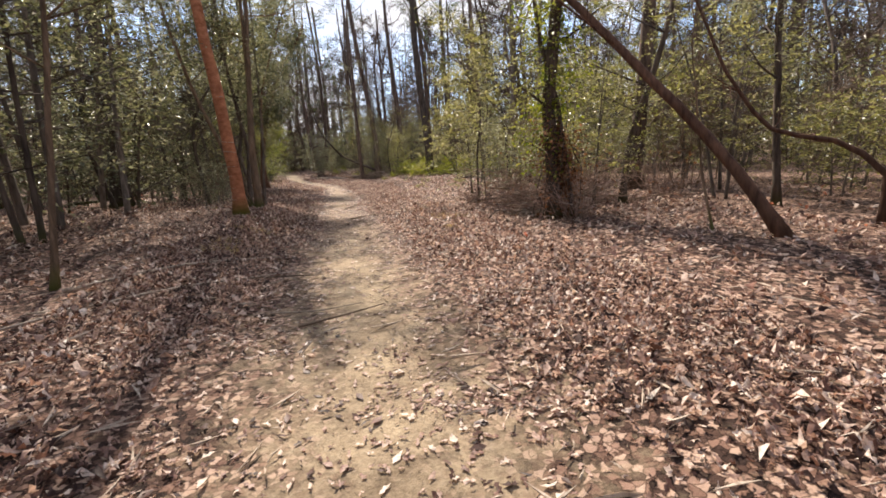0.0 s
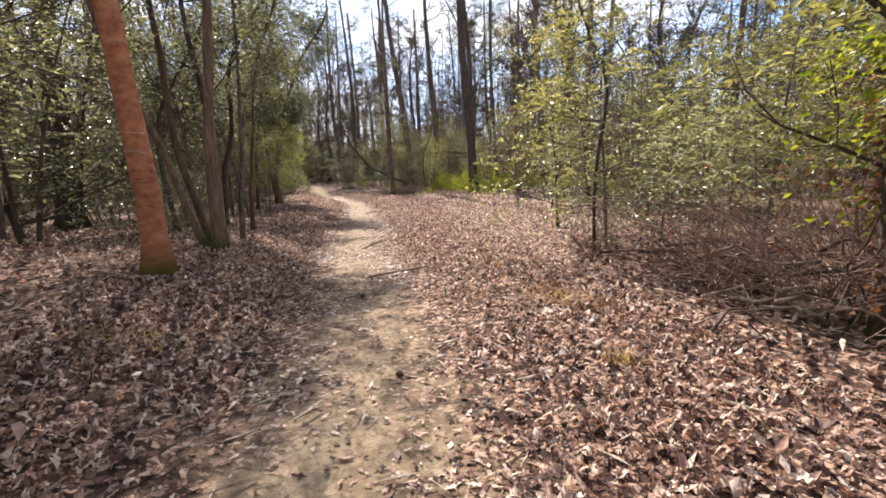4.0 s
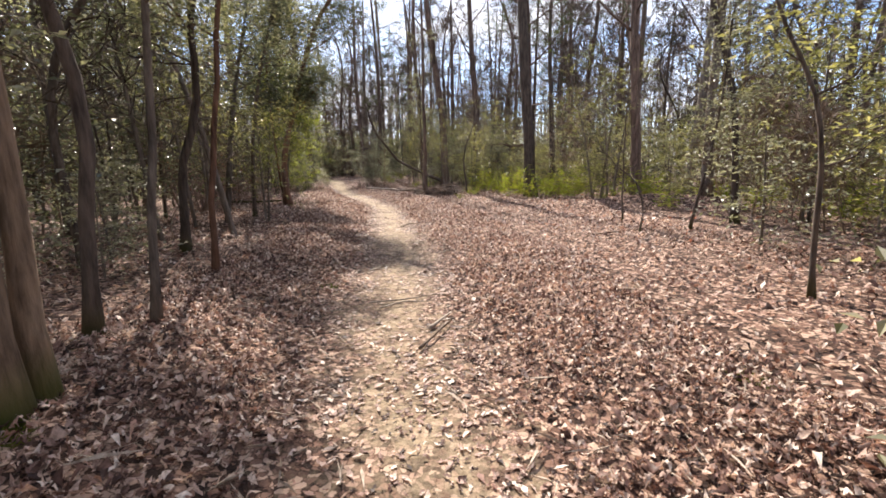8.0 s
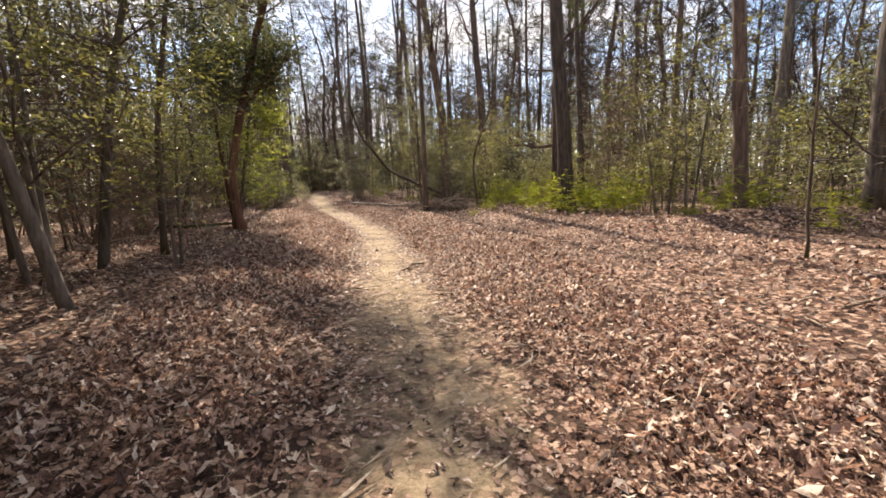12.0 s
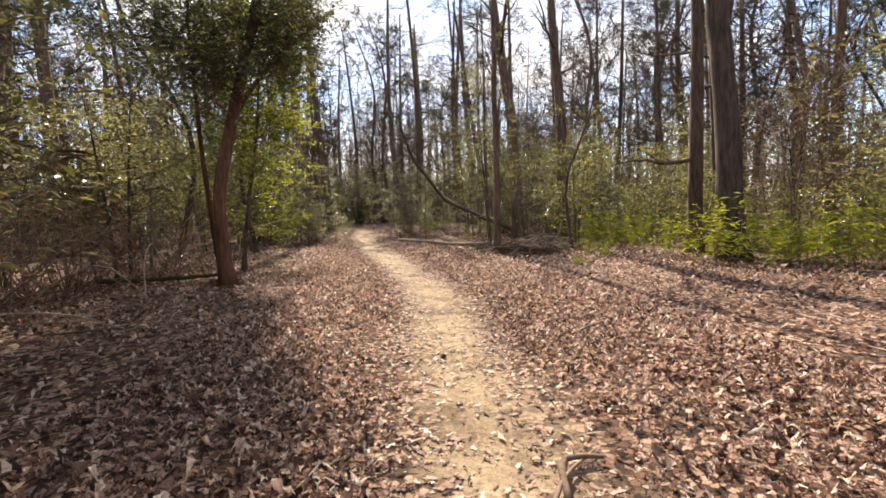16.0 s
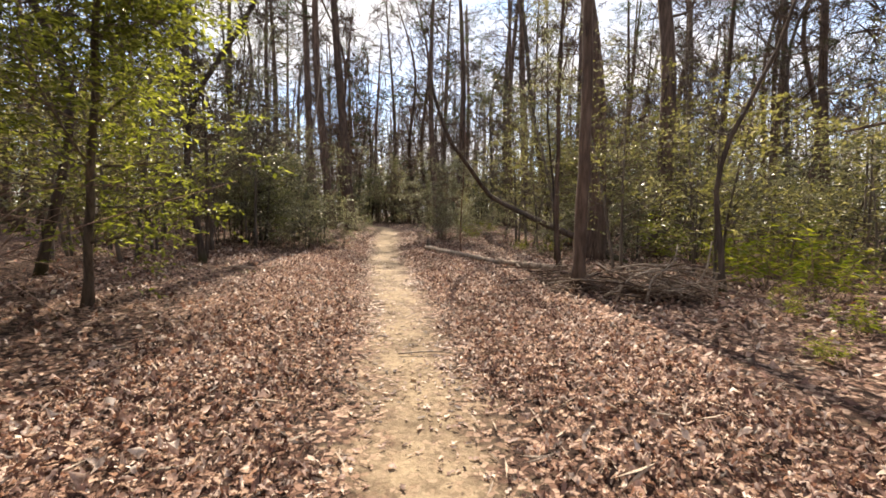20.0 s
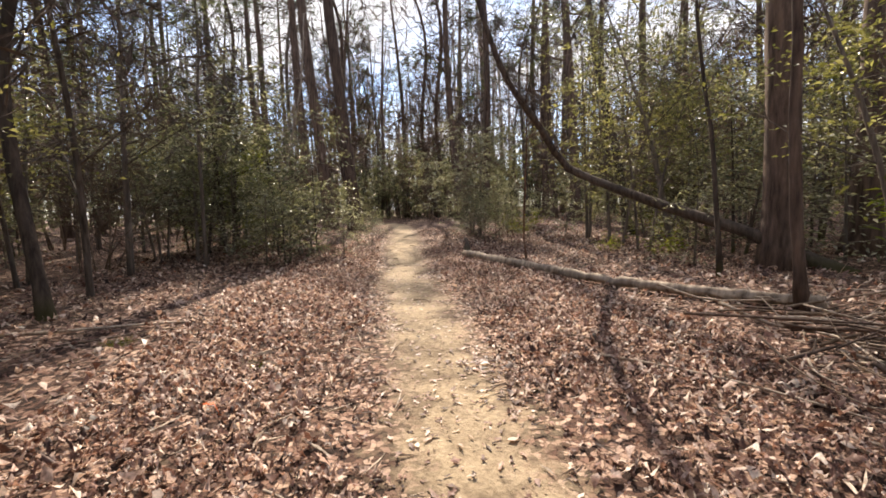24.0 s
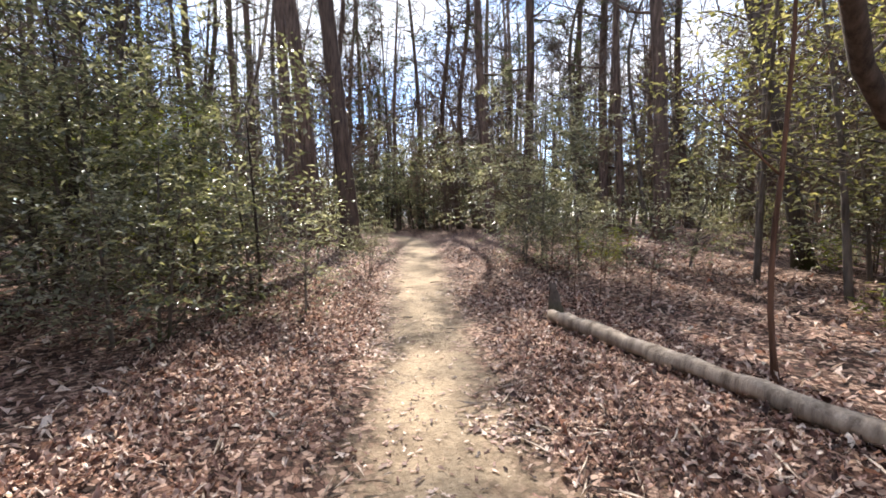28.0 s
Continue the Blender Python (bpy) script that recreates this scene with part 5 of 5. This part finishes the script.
# ---- logs, sticks, cones, tufts ----
def log(name, label, pts, r0, r1, mat, seed, stubs=0, category="log"):
    r = np.random.default_rng(seed)
    p = [np.array([x, y, float(land(x, y)) + h]) for x, y, h in pts]
    org = p[0].copy()
    line = curve_pts([q - org for q in p], max(8, int(np.linalg.norm(p[-1] - p[0]) / 0.18)))
    line[1:-1] += r.standard_normal(line[1:-1].shape) * r0 * 0.12
    e = thing(name, label, category)
    e.location = org
    b = Build()
    rad = np.linspace(r0, r1, len(line)) * (1 + 0.07 * r.standard_normal(len(line)) + 0.1 * np.sin(np.arange(len(line)) * 0.9 + seed))
    tube(b, line, rad, 14 if r0 > 0.05 else 6, 0.09, r)
    part("stem", b.mesh("stem", mat), e)
    for k in range(stubs):
        q = line[int(r.integers(2, len(line) - 1))]
        d = unit(r.standard_normal(3) * [1, 1, 0.5] + [0, 0, 0.7])
        ln = r.uniform(2, 6) * r0
        bb = Build()
        tube(bb, [q, q + d * ln * 0.5, q + d * ln], [r0 * 0.3, r0 * 0.16], 6)
        part("stub", bb.mesh("stub", mat), e)
    return e


log("fallen_log", "long weathered grey log lying beside the trail", [(-12.2, 44.15, 0.09), (-11.1, 42.65, 0.09), (-10.0, 41.25, 0.09), (-8.8, 40.0, 0.11), (-7.6, 38.9, 0.10), (-6.6, 38.1, 0.10)], 0.092, 0.07, LOGWOOD, 61, 0)
log("tree_stump", "short broken dark stump beside the log", [(-12.12, 44.2, 0.0), (-12.18, 44.28, 0.25), (-12.22, 44.34, 0.48)], 0.1, 0.05, BARK_DARK, 62)
log("fallen_branch", "dark fallen branch lying under the trees", [(-16.0, 18.9, 0.2), (-14.2, 18.6, 0.3), (-12.4, 18.0, 0.9)], 0.06, 0.03, BARK_DARK, 63, 3)
log("fallen_branch", "dark fallen branch among the leaves", [(-13.6, 28.2, 0.15), (-12.6, 29.0, 0.12), (-11.6, 29.6, 0.2)], 0.05, 0.03, BARK_DARK, 64, 3)
STICKS = (((-0.55, 20.2), (0.8, 20.9), 0.016), ((-1.9, 4.3), (-1.0, 4.6), 0.010), ((-3.4, 5.0), (-1.9, 5.9), 0.014), ((-4.5, 3.6), (-2.2, 6.1), 0.016), ((-2.6, 12.0), (-1.6, 12.5), 0.018), ((-4.2, 16.1), (-3.4, 16.5), 0.011),
          ((-5.3, 23.4), (-5.0, 24.0), 0.016), ((-8.3, 31.7), (-7.6, 31.9), 0.010), ((-11.7, 39.0), (-11.4, 38.9), 0.008), ((-10.6, 34.2), (-10.1, 34.0), 0.010), ((-13.5, 37.4), (-12.4, 38.1), 0.015), ((-15.5, 35.0), (-12.8, 37.2), 0.02),
          ((-9.4, 37.4), (-8.5, 36.5), 0.012), ((-8.9, 36.6), (-7.2, 35.4), 0.012), ((-10.0, 38.5), (-9.2, 38.1), 0.012), ((-2.3, 22.3), (-2.0, 21.6), 0.010), ((-3.1, 24.4), (-1.9, 25.2), 0.015), ((-9.7, 27.9), (-8.5, 28.7), 0.012), ((-10.8, 25.2), (-9.2, 26.4), 0.014), ((-7.2, 20.3), (-6.5, 21.4), 0.010), ((1.2, 5.0), (2.4, 5.5), 0.012), ((-4.6, 5.0), (-2.75, 6.95), 0.024), ((-3.32, 14.66), (-3.06, 15.52), 0.020), ((-4.02, 15.86), (-3.5, 16.15), 0.014), ((-5.2, 23.48), (-4.96, 23.9), 0.026), ((-4.85, 26.45), (-4.45, 26.75), 0.018), ((-1.5, 3.95), (-0.75, 4.5), 0.014), ((-3.3, 15.2), (-3.1, 15.7), 0.020), ((-14.2, 35.4), (-13.3, 36.5), 0.012), ((-8.0, 13.5), (-6.8, 14.0), 0.014))
for i, ((x0, y0), (x1, y1), q) in enumerate(STICKS):
    sr = np.random.default_rng(300 + i)
    xm, ym = (x0 + x1) / 2 + sr.normal() * 0.06, (y0 + y1) / 2 + sr.normal() * 0.06
    tagged(log("stick", "thin dry stick lying on the fallen leaves", [(x0, y0, q + 0.015), (xm, ym, q + 0.035), (x1, y1, q + 0.02)], q, q * 0.5, DEADWOOD if i % 2 else TWIG, 320 + i, 1, "stick"), group="sticks on the ground")
for i, pts in enumerate(([(-11.9, 25.6, 0.02), (-11.6, 25.9, 0.5), (-11.2, 26.2, 0.75), (-10.6, 26.3, 0.35)], [(-9.9, 19.9, 0.02), (-9.8, 19.8, 0.5), (-9.4, 19.9, 0.95)], [(-12.6, 24.4, 0.02), (-11.8, 24.9, 0.25), (-11.0, 25.5, 0.2), (-10.2, 25.6, 0.06)], [(-12.8, 29.0, 0.02), (-12.4, 28.3, 0.9), (-12.0, 27.7, 0.6), (-11.6, 27.3, 0.05)], [(-16.5, 31.5, 0.02), (-14.5, 31.0, 0.6), (-13.2, 31.2, 1.5)])):
    tagged(log("bent_branch", "pale bent dead branch standing out of the leaves", pts, 0.018, 0.008, DEADWOOD, 400 + i, 2, "branch"), group="bent branches")


def brush_pile(x, y, seed, count, spread_x, spread_y, high, turn):
    r = np.random.default_rng(seed)
    e = thing("brush_pile", "heap of dead sticks and bare branches", "brush pile")
    e.location = (x, y, float(land(x, y)))
    for k in range(count):
        cx, cy = r.normal() * spread_x, r.normal() * spread_y
        a = radians(turn) + r.normal() * 0.8
        ln = r.uniform(0.35, 1.5)
        z = abs(r.normal()) * high + 0.03
        d = np.array([np.cos(a), np.sin(a), r.normal() * 0.12])
        c = np.array([cx, cy, z])
        q = r.uniform(0.007, 0.024)
        b = Build()
        pts = [c - d * ln / 2, c + r.standard_normal(3) * 0.07, c + d * ln / 2 + [0, 0, r.normal() * 0.05]]
        for s in pts:
            s[2] = max(s[2], q + 0.01)
        tube(b, curve_pts(pts, 6), [q, q * 0.4], 5)
        for j in range(2):
            s = c + d * ln * r.uniform(-0.3, 0.4)
            dd = unit(d + r.standard_normal(3) * 0.6)
            tube(b, [s, s + dd * ln * 0.15, s + dd * ln * 0.3 + r.standard_normal(3) * 0.04], [q * 0.5, q * 0.2], 4)
        part("stick", b.mesh("stick", (DEADWOOD, TWIG, BARK_PINE)[k % 3]), e)
    return e


brush_pile(-4.95, 35.3, 71, 100, 0.42, 0.28, 0.24, -20)
brush_pile(-6.6, 37.0, 72, 60, 0.6, 0.5, 0.12, -40)
brush_pile(-6.0, 36.0, 75, 50, 0.4, 0.4, 0.16, -30)
brush_pile(-4.9, 38.8, 73, 16, 0.7, 0.6, 0.08, -10)
brush_pile(2.2, 9.3, 74, 40, 0.6, 0.8, 0.22, 40)
brush_pile(3.0, 10.6, 76, 44, 0.8, 0.8, 0.22, 20)
log("fallen_log", "short pale rotten log lying in the brush", [(2.25, 9.35, 0.1), (2.7, 9.5, 0.16), (3.3, 9.75, 0.2)], 0.075, 0.06, DEADWOOD, 65, 2)


for i, pts in enumerate(([(-5.75, 35.0, 0.03), (-5.6, 35.1, 0.35), (-5.2, 35.15, 0.5), (-4.5, 35.25, 0.42), (-3.9, 35.2, 0.15)], [(-5.3, 34.8, 0.05), (-5.2, 35.0, 0.4), (-4.9, 35.1, 0.62), (-4.8, 35.3, 0.9)], [(-5.9, 35.3, 0.05), (-5.2, 35.5, 0.45), (-4.4, 35.4, 0.5)], [(-4.7, 34.9, 0.05), (-4.4, 35.1, 0.55), (-4.3, 35.3, 0.95)], [(-6.0, 35.9, 0.1), (-5.0, 35.7, 0.5), (-3.8, 35.9, 0.35)])):
    tagged(log("bent_branch", "pale bent branch lying on the brush pile", pts, 0.022, 0.009, DEADWOOD, 440 + i, 3, "branch"), group="bent branches")


def pine_cone():
    e = Build()
    r = np.random.default_rng(9)
    line = np.array([[0, 0, z] for z in np.linspace(0, 0.085, 9)])
    tube(e, line, [0.012, 0.026, 0.03, 0.022, 0.006], 9)
    for k in range(48):
        f = k / 48
        a = k * 2.4
        rad = 0.012 + 0.026 * math.sin(math.pi * (0.15 + 0.8 * f))
        p = np.array([np.cos(a) * rad * 0.7, np.sin(a) * rad * 0.7, 0.008 + f * 0.072])
        leaves(e, [p], [[np.cos(a), np.sin(a), 0.5]], [[0, 0, 1]], 0.02, 0.016)
    return e.mesh("pine_cone", BARK_RED, False)


cone_mesh = pine_cone()
for i, (x, y) in enumerate(((-2.45, 11.0), (-1.64, 8.73), (-6.31, 25.7), (-3.7, 17.8), (-8.2, 33.0))):
    ob = tagged(new("pine_cone", cone_mesh), "small dark pine cone lying on the path", "pine cone", "pine cones")
    ob.matrix_world = pose(x, y, float(land(x, y)) + 0.02, 90, 0, i * 77) @ Matrix.Scale(0.75, 4)


def tuft(x, y, seed, mat, blades, h, spread, label, name="grass_tuft"):
    r = np.random.default_rng(seed)
    b = Build()
    a, q = r.uniform(0, 6.28, blades), spread * np.sqrt(r.uniform(0, 1, blades))
    px, py = np.cos(a) * q, np.sin(a) * q
    z = land(x + px, y + py) - float(land(x, y)) - 0.01
    ln = h * r.uniform(0.5, 1.3, blades)
    az = r.uniform(0, 6.28, blades)
    al = np.stack([np.cos(az) * 0.9, np.sin(az) * 0.9, r.uniform(0.2, 1.3, blades)], 1)
    leaves(b, np.stack([px, py, z], 1), al, r.standard_normal((blades, 3)), ln, ln * 0.035 + 0.0015)
    ob = tagged(new(name, b.mesh(name, mat, False)), label, "grass", "tufts")
    ob.location = (x, y, float(land(x, y)))


for i, (x, y, s) in enumerate(((0.09, 10.25, 0.3), (0.3, 10.0, 0.22), (-0.15, 10.6, 0.25), (0.09, 8.64, 0.12), (-0.55, 12.2, 0.25))):
    tuft(x, y, 500 + i, GRASS, 190, 0.11, s, "low tuft of dry golden grass among leaves")
for i, (x, y, s) in enumerate(((-4.9, 10.45, 0.3), (-4.6, 10.5, 0.35), (-4.98, 16.7, 0.12), (-13.8, 35.75, 0.16), (-11.9, 35.6, 0.08), (-4.3, 10.9, 0.3), (-6.9, 13.2, 0.2), (-5.2, 12.55, 0.12), (-11.35, 29.0, 0.12), (-0.7, 14.0, 0.12))):
    tuft(x, y, 530 + i, MOSS, 260, 0.07, s, "small green mossy tuft on the forest floor")
for i, (x, y, s) in enumerate(((-3.9, 7.62, 0.22), (-3.86, 7.1, 0.2), (-4.2, 8.8, 0.22), (-3.75, 8.9, 0.2), (-3.5, 7.0, 0.15))):
    tuft(x, y, 560 + i, GRASS, 80, 0.15, s, "loose tuft of dry straw-coloured grass")
